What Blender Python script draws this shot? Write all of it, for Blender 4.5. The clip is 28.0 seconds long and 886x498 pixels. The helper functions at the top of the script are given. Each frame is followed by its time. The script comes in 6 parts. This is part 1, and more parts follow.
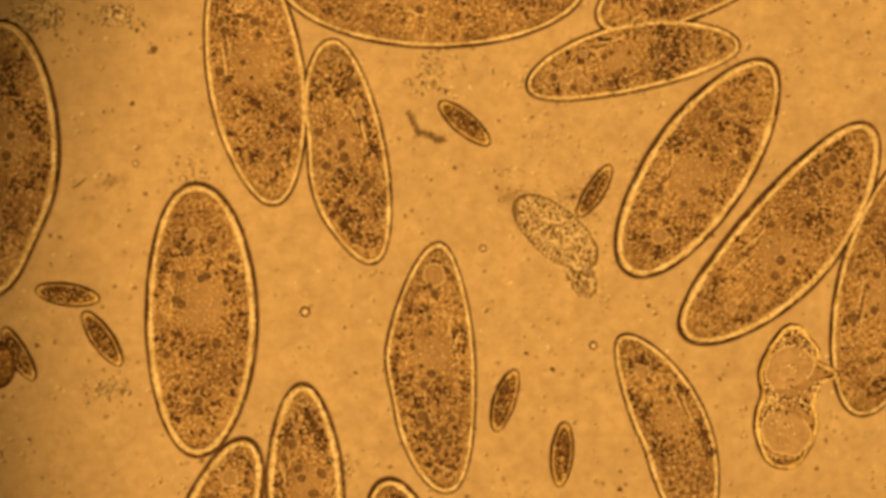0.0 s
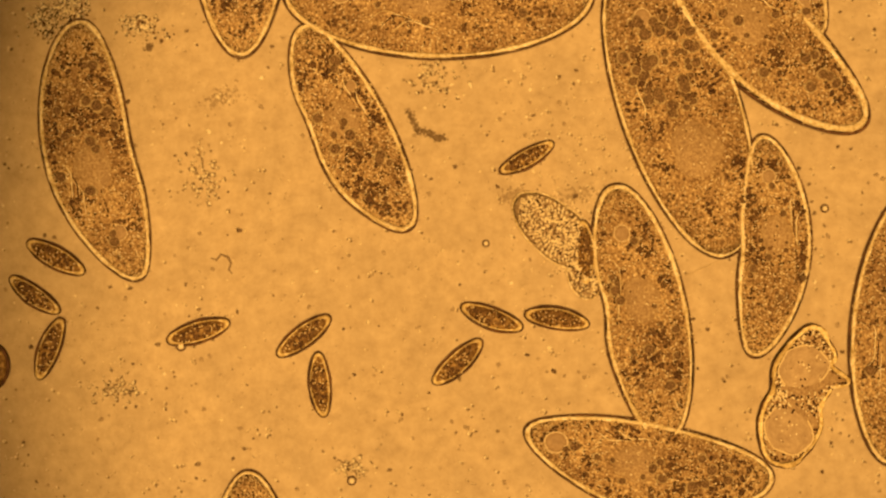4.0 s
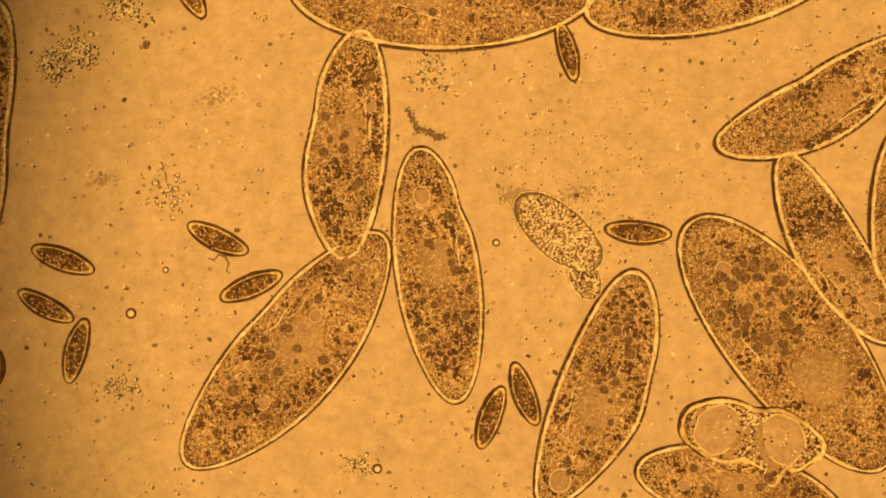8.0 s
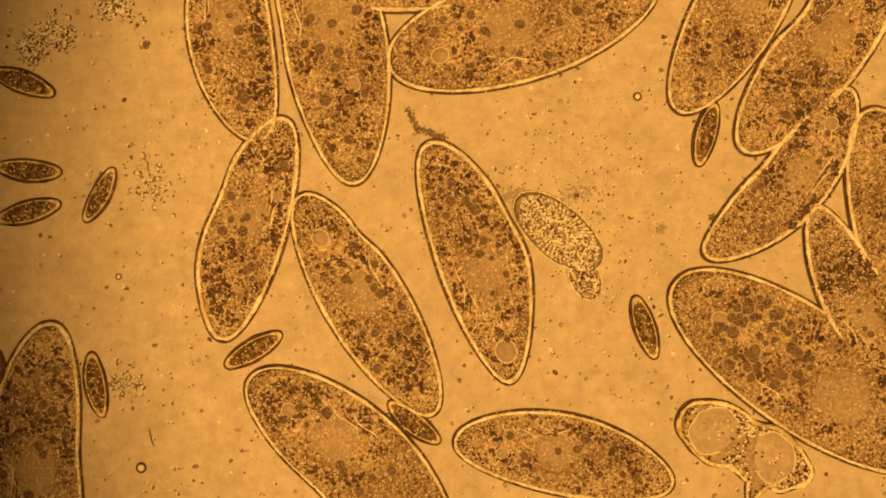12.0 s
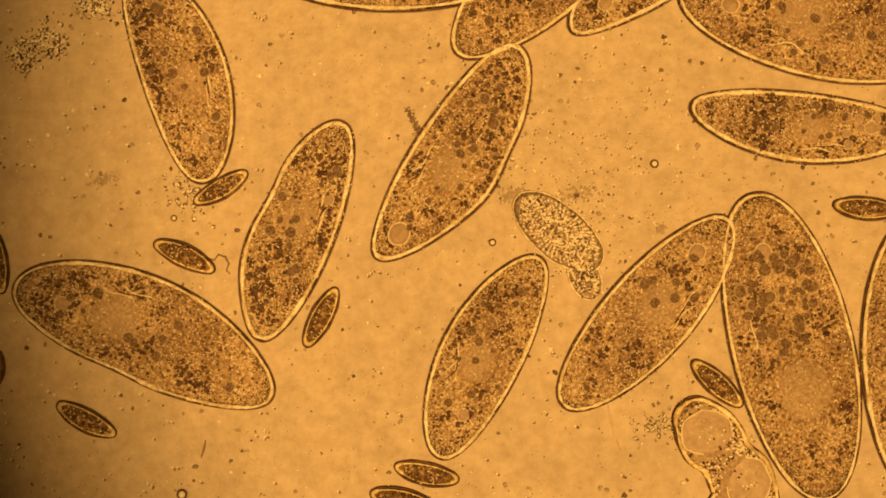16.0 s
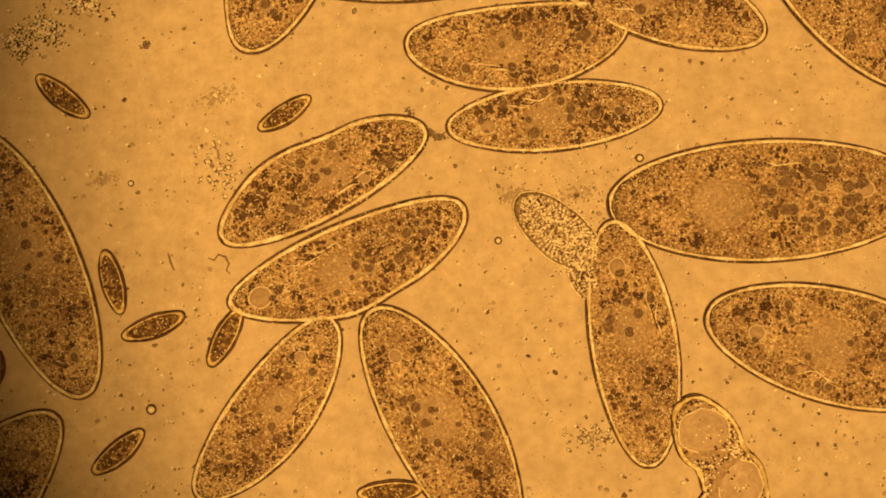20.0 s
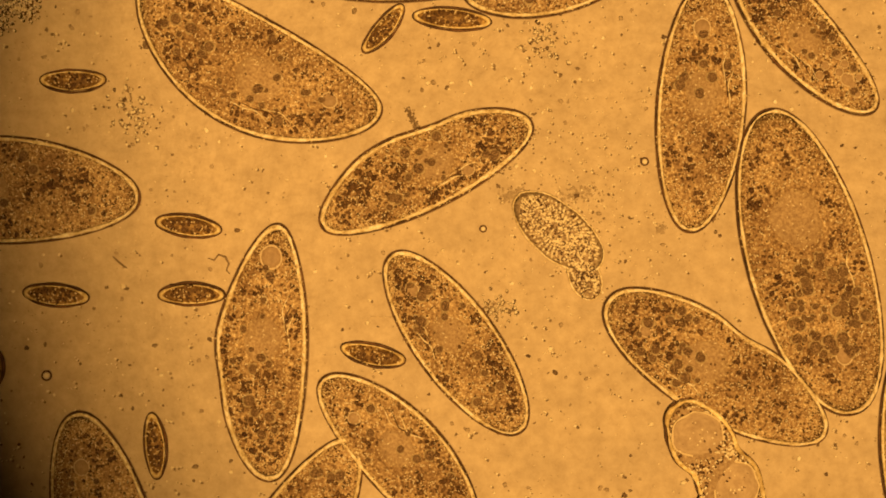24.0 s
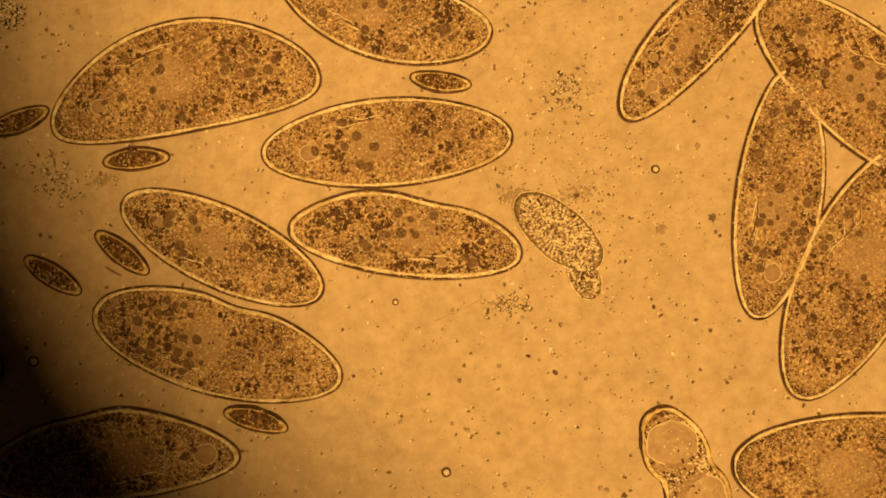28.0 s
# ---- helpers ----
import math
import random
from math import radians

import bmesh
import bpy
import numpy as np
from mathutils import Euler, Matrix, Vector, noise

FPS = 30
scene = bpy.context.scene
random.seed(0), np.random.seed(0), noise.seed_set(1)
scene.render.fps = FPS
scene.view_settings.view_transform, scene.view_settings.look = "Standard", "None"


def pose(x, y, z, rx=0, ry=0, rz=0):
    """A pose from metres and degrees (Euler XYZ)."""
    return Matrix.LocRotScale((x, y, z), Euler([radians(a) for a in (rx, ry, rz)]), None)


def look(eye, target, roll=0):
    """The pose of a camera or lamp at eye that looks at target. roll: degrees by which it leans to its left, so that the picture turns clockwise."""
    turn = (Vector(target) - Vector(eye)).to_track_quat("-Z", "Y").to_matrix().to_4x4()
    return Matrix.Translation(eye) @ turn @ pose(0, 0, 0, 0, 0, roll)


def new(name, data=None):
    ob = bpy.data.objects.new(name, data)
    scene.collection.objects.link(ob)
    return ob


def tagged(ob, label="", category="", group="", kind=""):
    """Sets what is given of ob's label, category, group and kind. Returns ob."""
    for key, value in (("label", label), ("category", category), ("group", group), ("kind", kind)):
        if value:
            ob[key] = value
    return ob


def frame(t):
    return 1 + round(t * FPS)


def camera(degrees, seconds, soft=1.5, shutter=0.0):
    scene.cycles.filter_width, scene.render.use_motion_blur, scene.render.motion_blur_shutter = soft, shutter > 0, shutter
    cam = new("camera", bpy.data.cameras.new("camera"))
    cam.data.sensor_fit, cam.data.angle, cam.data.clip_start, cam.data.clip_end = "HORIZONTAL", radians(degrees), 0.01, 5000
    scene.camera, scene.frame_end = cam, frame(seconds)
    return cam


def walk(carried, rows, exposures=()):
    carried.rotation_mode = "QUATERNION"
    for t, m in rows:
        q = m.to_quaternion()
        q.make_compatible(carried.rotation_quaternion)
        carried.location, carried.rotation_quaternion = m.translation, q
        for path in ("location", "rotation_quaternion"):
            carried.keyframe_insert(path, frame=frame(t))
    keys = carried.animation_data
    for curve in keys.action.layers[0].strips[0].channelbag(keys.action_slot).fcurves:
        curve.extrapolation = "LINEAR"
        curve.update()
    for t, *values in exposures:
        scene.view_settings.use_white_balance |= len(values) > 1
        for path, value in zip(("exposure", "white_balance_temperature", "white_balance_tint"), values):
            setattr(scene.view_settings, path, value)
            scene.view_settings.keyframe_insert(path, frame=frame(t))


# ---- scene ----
# A drop of pond water on a glass slide, looked at through a microscope.
# Scale: one micrometre of the drop is built as one millimetre.
UNIT = 0.0005           # world metres per step of the field
EYE = 1.4632            # height of the objective over the slide

# the objective is racked down into focus over the first seconds
FOCUS = ((0.0, 0.037), (2.0, 0.036), (3.5, 0.024), (4.6, 0.006), (5.5, 0.0), (28.0, 0.0))

cam = camera(30, 28.0, soft=1.7)
cam.data.dof.use_dof, cam.data.dof.focus_distance, cam.data.dof.aperture_fstop = True, EYE - 0.008, 0.54
walk(cam, [(t, pose(0, 0, EYE + up)) for t, up in FOCUS],
     exposures=((0.0, -0.08), (3.0, 0.0), (5.5, 0.13), (7.5, 0.13), (9.0, 0.10), (12.0, 0.06), (17.0, 0.07), (28.0, 0.04)))

# ---- light ----
world = bpy.data.worlds.new("world")
scene.world = world
world.use_nodes = True
world.node_tree.nodes["Background"].inputs["Color"].default_value = (1.0, 0.53, 0.15, 1)
world.node_tree.nodes["Background"].inputs["Strength"].default_value = 0.01
lamp_data = bpy.data.lights.new("microscope_lamp", "AREA")
lamp_data.shape, lamp_data.size = "DISK", 0.58
lamp_data.energy, lamp_data.color = 414, (1.0, 0.514, 0.142)
lamp = new("microscope_lamp", lamp_data)
LAMP = (0.30, -0.46, 5.0)      # a little off the axis: rims shine on one side
lamp.matrix_world = look(LAMP, (-1.8, 2.7, 0))      # tilted: its light thins out towards the far corner


# ---- materials ----
def material(name, ramp, scale, rough=0.6, bump=0.0, bump_scale=None, detail=4.0, second=None, random_mix=0.0, random_to=(0.1, 0.06, 0.03), gloss=0.3, voronoi=0.0, island=False, unit=False, clear=0.0):
    """Noise through a colour ramp, a second, larger noise over it, bump, and a shift by thing or by island."""
    m = bpy.data.materials.new(name)
    m.use_nodes = True
    t = m.node_tree
    n, l = t.nodes, t.links
    b = n["Principled BSDF"]
    b.inputs["Roughness"].default_value = rough
    b.inputs["Specular IOR Level"].default_value = gloss
    co = n.new("ShaderNodeTexCoord")
    no = n.new("ShaderNodeTexNoise")
    no.inputs["Scale"].default_value, no.inputs["Detail"].default_value = scale, detail
    no.inputs["Roughness"].default_value = 0.65
    where = co.outputs["Object"]
    if unit:        # pieces on one shared mesh: each takes its own patch of the pattern
        far, add = n.new("ShaderNodeMath"), n.new("ShaderNodeVectorMath")
        far.operation, far.inputs[1].default_value = "MULTIPLY", 90.0
        l.new(n.new("ShaderNodeObjectInfo").outputs["Random"], far.inputs[0])
        l.new(where, add.inputs[0])
        l.new(far.outputs[0], add.inputs[1])
        where = add.outputs[0]
    l.new(where, no.inputs["Vector"])
    r = n.new("ShaderNodeValToRGB")
    while len(r.color_ramp.elements) < len(ramp):
        r.color_ramp.elements.new(0.5)
    for e, (at, c) in zip(r.color_ramp.elements, ramp):
        e.position, e.color = at, (*c, 1)
    l.new(no.outputs["Fac"], r.inputs["Fac"])
    out = r.outputs["Color"]

    def mix(kind, fac, a, c):
        x = n.new("ShaderNodeMix")
        x.data_type, x.blend_type = "RGBA", kind
        for socket, v in ((x.inputs[0], fac), (x.inputs[6], a), (x.inputs[7], c)):
            if hasattr(v, "links"):
                l.new(v, socket)
            else:
                socket.default_value = v
        return x.outputs[2]

    if second:
        n2 = n.new("ShaderNodeTexNoise")
        n2.inputs["Scale"].default_value, n2.inputs["Detail"].default_value = second[0], 3
        l.new(where, n2.inputs["Vector"])
        r2 = n.new("ShaderNodeValToRGB")
        r2.color_ramp.elements[0].position, r2.color_ramp.elements[0].color = 0.35, (*second[1], 1)
        r2.color_ramp.elements[1].position, r2.color_ramp.elements[1].color = 0.65, (*second[2], 1)
        l.new(n2.outputs["Fac"], r2.inputs["Fac"])
        out = mix("MULTIPLY", 1.0, out, r2.outputs["Color"])
    if voronoi:
        v = n.new("ShaderNodeTexVoronoi")
        v.inputs["Scale"].default_value = voronoi
        l.new(co.outputs["Object"], v.inputs["Vector"])
        r3 = n.new("ShaderNodeValToRGB")
        r3.color_ramp.elements[0].position, r3.color_ramp.elements[0].color = 0.18, (0.45, 0.38, 0.3, 1)
        r3.color_ramp.elements[1].position, r3.color_ramp.elements[1].color = 0.42, (1, 1, 1, 1)
        l.new(v.outputs["Distance"], r3.inputs["Fac"])
        out = mix("MULTIPLY", 0.75, out, r3.outputs["Color"])
    if random_mix:
        if island:
            src = n.new("ShaderNodeNewGeometry").outputs["Random Per Island"]
        else:
            src = n.new("ShaderNodeObjectInfo").outputs["Random"]
        k = n.new("ShaderNodeMath")
        k.operation = "MULTIPLY"
        k.inputs[1].default_value = random_mix
        l.new(src, k.inputs[0])
        out = mix("MIX", k.outputs[0], out, (*random_to, 1))
    l.new(out, b.inputs["Base Color"])
    if bump:
        nb = n.new("ShaderNodeTexNoise")
        nb.inputs["Scale"].default_value, nb.inputs["Detail"].default_value = bump_scale or scale, 4
        l.new(where, nb.inputs["Vector"])
        bp = n.new("ShaderNodeBump")
        bp.inputs["Strength"].default_value, bp.inputs["Distance"].default_value = bump, 0.002
        l.new(nb.outputs["Fac"], bp.inputs["Height"])
        l.new(bp.outputs["Normal"], b.inputs["Normal"])
    if clear:       # thin and translucent: what lies below shows through
        see, both = n.new("ShaderNodeBsdfTransparent"), n.new("ShaderNodeMixShader")
        both.inputs[0].default_value = clear
        l.new(b.outputs[0], both.inputs[1])
        l.new(see.outputs[0], both.inputs[2])
        l.new(both.outputs[0], n["Material Output"].inputs["Surface"])
    return m


WATER = material("slide_under_water", [(0.3, (0.465, 0.378, 0.247)), (0.5, (0.55, 0.46, 0.308)), (0.7, (0.625, 0.535, 0.372))], 85, rough=0.5,
                 bump=0.8, bump_scale=230, detail=9.0, second=(24, (0.91, 0.905, 0.90), (1.04, 1.04, 1.03)), gloss=0.1)
PLASM = material("endoplasm", [(0.30, (0.11, 0.067, 0.031)), (0.43, (0.305, 0.208, 0.105)), (0.56, (0.455, 0.342, 0.190)), (0.70, (0.84, 0.73, 0.46))], 330,
                 bump=1.0, bump_scale=400, second=(26, (0.68, 0.60, 0.51), (1.14, 1.11, 1.03)), voronoi=240)
SMALL = material("small_endoplasm", [(0.3, (0.10, 0.055, 0.018)), (0.5, (0.27, 0.175, 0.068)), (0.72, (0.58, 0.45, 0.2))], 300,
                 bump=0.7, second=(38, (0.42, 0.35, 0.27), (1.25, 1.18, 1.0)))
# Pale stand-in for light refracted along a cell's edge; membranes and fibres share it.
RIM = material("bright_rim", [(0.30, (0.46, 0.36, 0.18)), (0.5, (0.84, 0.76, 0.49)), (0.66, (0.97, 0.95, 0.80))], 260, bump=0.8, second=(34, (0.74, 0.68, 0.56), (1.05, 1.05, 1.05)))
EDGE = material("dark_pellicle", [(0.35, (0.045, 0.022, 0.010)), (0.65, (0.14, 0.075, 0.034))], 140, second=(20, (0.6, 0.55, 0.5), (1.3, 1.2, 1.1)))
# Translucent brown for the dark halo of light round a cell's edge.
FRINGE = material("cilia_halo", [(0.35, (0.10, 0.055, 0.026)), (0.65, (0.24, 0.15, 0.08))], 260, clear=0.62)
GRAIN = material("granule", [(0.3, (0.036, 0.016, 0.006)), (0.7, (0.095, 0.044, 0.016))], 500, random_mix=0.72, random_to=(0.25, 0.145, 0.060), island=True, clear=0.28)
GOLD = material("oil_droplet", [(0.3, (0.80, 0.72, 0.46)), (0.7, (0.96, 0.92, 0.74))], 400, random_mix=0.45, random_to=(0.55, 0.44, 0.24), island=True)
OIL = material("golden_granule", [(0.3, (0.68, 0.57, 0.31)), (0.7, (0.93, 0.85, 0.58))], 400, random_mix=0.7, random_to=(0.42, 0.31, 0.15), island=True)
GOLD_RIM = material("golden_rim", [(0.32, (0.50, 0.38, 0.16)), (0.5, (0.74, 0.62, 0.32)), (0.68, (0.95, 0.89, 0.62))], 240, bump=0.5, second=(40, (0.62, 0.56, 0.45), (1.1, 1.1, 1.05)))
FOOD = material("food_vacuole", [(0.36, (0.045, 0.023, 0.010)), (0.5, (0.14, 0.082, 0.038)), (0.62, (0.36, 0.25, 0.13))], 3.6, random_mix=0.3, random_to=(0.27, 0.18, 0.09), bump=0.8, unit=True)
CLEAR = material("clear_vacuole", [(0.3, (0.30, 0.21, 0.115)), (0.7, (0.44, 0.33, 0.20))], 2.2, bump=0.3, second=(0.8, (0.86, 0.84, 0.8), (1.06, 1.05, 1.03)), unit=True)
NUCLEUS = material("macronucleus", [(0.30, (0.22, 0.145, 0.072)), (0.46, (0.35, 0.25, 0.135)), (0.58, (0.43, 0.325, 0.185)), (0.72, (0.56, 0.455, 0.27))], 380, bump=0.5, second=(45, (0.84, 0.81, 0.77), (1.06, 1.05, 1.03)))
STREAK = material("pale_fibre", [(0.3, (0.5, 0.4, 0.24)), (0.7, (0.68, 0.58, 0.38))], 300)
GHOST = material("ghost_granules", [(0.32, (0.20, 0.14, 0.075)), (0.5, (0.36, 0.275, 0.165)), (0.66, (0.54, 0.44, 0.275))], 260, bump=0.6, voronoi=260)
HAZE = material("debris", [(0.3, (0.07, 0.042, 0.02)), (0.7, (0.18, 0.12, 0.062))], 300, random_mix=0.45, random_to=(0.45, 0.36, 0.22), island=True)
FAINT = material("faint_debris", [(0.3, (0.36, 0.285, 0.18)), (0.7, (0.48, 0.39, 0.25))], 200, random_mix=0.35, random_to=(0.30, 0.22, 0.13), island=True)
POOL = material("clear_pool", [(0.3, (0.36, 0.265, 0.155)), (0.5, (0.45, 0.35, 0.215)), (0.7, (0.54, 0.44, 0.28))], 3.2, bump=0.4, second=(1.1, (0.86, 0.83, 0.8), (1.05, 1.04, 1.03)), unit=True)
METAL = material("blackened_metal", [(0.3, (0.012, 0.011, 0.01)), (0.7, (0.03, 0.028, 0.025))], 40, rough=0.5, bump=0.2)


# ---- mesh helpers ----
def mesh_ob(name, verts, faces, mat, parent=None, label="", smooth=True):
    me = bpy.data.meshes.new(name)
    me.from_pydata([tuple(v) for v in verts], [], faces)
    me.materials.append(mat)
    if smooth:
        me.polygons.foreach_set("use_smooth", [True] * len(me.polygons))
    me.update()
    return place(name, me, parent, label)


def place(name, me, parent=None, label=""):
    ob = new(name, me)
    if parent:
        ob.parent = parent
    if label:
        ob["label"] = label
    return ob


def outline(length, width, tip_a=0.0, tip_b=0.2, bend=0.0, pinch=0.0, pinch_at=0.0, n=112, warp=()):
    """The slipper shape seen from above; the a end lies at +x. warp: swellings and dents (side, where, how much, how long)."""
    pts = []
    for i in range(n):
        th = 2 * math.pi * i / n
        c, s = math.cos(th), math.sin(th)
        w = width / 2 * abs(s) ** 0.92
        w *= 1 - 0.55 * tip_a * max(0, c) ** 2 - 0.55 * tip_b * max(0, -c) ** 2
        y = math.copysign(w, s)
        if s * pinch > 0:
            y -= pinch * width * math.exp(-((c - pinch_at) / 0.22) ** 2)
        for side, at, much, reach in warp:
            if s * side > 0:
                y += side * much * width * abs(s) ** 0.5 * math.exp(-((c - at) / reach) ** 2)
        y += bend * width * (c * c - 1)
        pts.append((length / 2 * c, y))
    return pts


def dome_z(f, low, high):
    return low + (high - low) * (1 - f ** 3.2)


def body(pts, z_mid, z_top, rings=9):
    """A flattened closed body over the outline: plateau above, keel below."""
    n = len(pts)
    sag = (pts[n // 4][1] + pts[3 * n // 4][1]) / 2
    verts, faces = [], []
    fs = [(1 - k / rings) for k in range(rings)]
    for f in fs:
        z = dome_z(f, z_mid, z_top)
        verts += [(x * f, sag * (1 - f) + y * f, z) for x, y in pts]
    top = len(verts)
    verts.append((0, sag, z_top))
    for f, z in ((0.93, z_mid * 0.45), (0.8, z_mid * 0.15), (0.5, 0.0)):
        verts += [(x * f, sag * (1 - f) + y * f, z) for x, y in pts]
    low = len(verts)
    verts.append((0, sag, 0.0))
    for k in range(rings - 1):
        for i in range(n):
            j = (i + 1) % n
            faces.append((k * n + i, k * n + j, (k + 1) * n + j, (k + 1) * n + i))
    k = rings - 1
    faces += [(k * n + i, k * n + (i + 1) % n, top) for i in range(n)]
    base = top + 1
    faces += [(i, base + i, base + (i + 1) % n, (i + 1) % n) for i in range(n)]
    for k in range(2):
        for i in range(n):
            j = (i + 1) % n
            faces.append((base + k * n + j, base + k * n + i, base + (k + 1) * n + i, base + (k + 1) * n + j))
    faces += [(base + 2 * n + (i + 1) % n, base + 2 * n + i, low) for i in range(n)]
    return verts, faces


def tube(path, radius, closed=True, sides=7, flat=1.0):
    """A round bar along a path; open bars taper at both ends."""
    n = len(path)
    p = [Vector(q) for q in path]
    verts, faces = [], []
    for i in range(n):
        a, b = (p[i - 1], p[(i + 1) % n]) if closed else (p[max(i - 1, 0)], p[min(i + 1, n - 1)])
        d = (b - a).normalized()
        side = Vector((-d.y, d.x, 0)).normalized()
        r = radius[i] if hasattr(radius, "__len__") else radius
        if not closed:
            r *= max(0.15, math.sin(math.pi * (i + 0.3) / (n - 0.4)) ** 0.5)
        for k in range(sides):
            w = 2 * math.pi * k / sides
            verts.append(p[i] + side * (r * math.cos(w)) + Vector((0, 0, r * flat * math.sin(w))))
    for i in range(n if closed else n - 1):
        j = (i + 1) % n
        for k in range(sides):
            m = (k + 1) % sides
            faces.append((i * sides + k, j * sides + k, j * sides + m, i * sides + m))
    if not closed:
        faces.append(tuple(range(sides))[::-1])
        faces.append(tuple((n - 1) * sides + k for k in range(sides)))
    return verts, faces


def ball(segments=8, rings=5):
    verts = [(0, 0, 1)]
    for r in range(1, rings):
        a = math.pi * r / rings
        verts += [(math.sin(a) * math.cos(2 * math.pi * k / segments), math.sin(a) * math.sin(2 * math.pi * k / segments), math.cos(a)) for k in range(segments)]
    verts.append((0, 0, -1))
    faces = [(0, 1 + k, 1 + (k + 1) % segments) for k in range(segments)]
    for r in range(rings - 2):
        for k in range(segments):
            a, b = 1 + r * segments, 1 + (r + 1) * segments
            faces.append((a + k, b + k, b + (k + 1) % segments, a + (k + 1) % segments))
    a = 1 + (rings - 2) * segments
    faces += [(a + (k + 1) % segments, a + k, len(verts) - 1) for k in range(segments)]
    return np.array(verts), faces


BALL = ball(9, 5)
GRAINY = ball(5, 3)
ROUND = ball(16, 8)


def lumps(items, shape=BALL, rng=None, rough=0.18):
    """Many small uneven grains (x, y, z, radius, flatness) in one mesh."""
    verts, faces = [], []
    base, fs = shape
    for x, y, z, r, flat in items:
        o = len(verts)
        wob = 1 + rough * (rng.random(len(base)) * 2 - 1) if rng is not None else np.ones(len(base))
        turn = rng.random() * 6.28 if rng is not None else 0.0
        ca, sa = math.cos(turn), math.sin(turn)
        stretch = 1 + (rng.random() * 0.5 if rng is not None else 0)
        for (vx, vy, vz), w in zip(base, wob):
            px, py = vx * r * w * stretch, vy * r * w
            verts.append((x + px * ca - py * sa, y + px * sa + py * ca, z + vz * r * w * flat))
        faces += [tuple(i + o for i in f) for f in shape[1]]
    return verts, faces


def squiggles(starts, radius, steps, rng, curl=0.8):
    """Many short wriggling threads from (x, y, z), joined into one mesh."""
    verts, faces = [], []
    for x, y, z in starts:
        a, path, step = rng.random() * 6.28, [(x, y, z)], radius * 2.1
        for _ in range(steps):
            a += rng.normal(0, curl)
            path.append((path[-1][0] + step * math.cos(a), path[-1][1] + step * math.sin(a), z))
        v, f = tube(path, radius * (0.7 + 0.6 * rng.random()), closed=False, sides=5, flat=0.8)
        faces += [tuple(i + len(verts) for i in q) for q in f]
        verts += v
    return verts, faces


def thing(name, label, category, group=""):
    ob = new(name)
    ob.empty_display_size = 0.02
    return tagged(ob, label, category, group)


# ---- slide ----
def build_slide():
    w, h, d = 38.0, 13.0, 1.0
    b = 0.02
    verts, faces = [], []
    for z, k in ((0, b), (-b, 0), (-d + b, 0), (-d, b)):
        verts += [(-w + k, -h + k, z), (w - k, -h + k, z), (w - k, h - k, z), (-w + k, h - k, z)]
    faces = [(0, 1, 2, 3), (15, 14, 13, 12)]
    for r in range(3):
        for i in range(4):
            j = (i + 1) % 4
            faces.append((r * 4 + i, (r + 1) * 4 + i, (r + 1) * 4 + j, r * 4 + j))
    tagged(mesh_ob("ground", verts, faces, WATER, smooth=False), "amber-lit glass slide under a film of pond water", "glass slide", kind="structure")


RING_Z = 1.6            # the ring hangs over the objective


def build_diaphragm():
    """An unseen blackened ring on three added posts, whose edge shades one side of the field."""
    n, inner, outer, t, z0 = 128, 0.544, 1.15, 0.004, RING_Z
    verts, faces = [], []
    for r, z in ((inner, 0), (outer, 0), (outer, t), (inner, t)):
        verts += [(r * math.cos(2 * math.pi * i / n), r * math.sin(2 * math.pi * i / n), z0 + z) for i in range(n)]
    for k in range(4):
        for i in range(n):
            j = (i + 1) % n
            a, b = k * n, ((k + 1) % 4) * n
            faces.append((a + i, b + i, b + j, a + j))
    ob = thing("field_diaphragm", "unseen blackened ring diaphragm on added posts, shading the slide", "diaphragm")
    mesh_ob("ring", verts, faces, METAL, ob, smooth=False)
    for k in range(3):
        x, y = 1.10 * math.cos(2.1 * k + 0.5), 1.10 * math.sin(2.1 * k + 0.5)
        v, f = [], []
        for z, r in ((0, 0.03), (0.02, 0.03), (0.03, 0.015), (z0, 0.015)):
            v += [(x + r * math.cos(math.pi * i / 8), y + r * math.sin(math.pi * i / 8), z) for i in range(16)]
        f = [(q * 16 + i, q * 16 + (i + 1) % 16, (q + 1) * 16 + (i + 1) % 16, (q + 1) * 16 + i) for q in range(3) for i in range(16)]
        f += [tuple(range(16))[::-1], tuple(range(48, 64))]
        mesh_ob("post", v, f, METAL, ob, smooth=False)
    return ob


# ---- ciliates ----
CELLS = {}
Z_MID, Z_TOP = 0.0024, 0.0090


def inside(pts, rng, count, reach=0.86):
    n = len(pts)
    got = []
    for _ in range(count):
        i, f = rng.integers(n), math.sqrt(rng.random()) * reach
        x, y = pts[i]
        sag = (pts[n // 4][1] + pts[3 * n // 4][1]) / 2
        got.append((x * f, sag * (1 - f) + y * f, f))
    return got


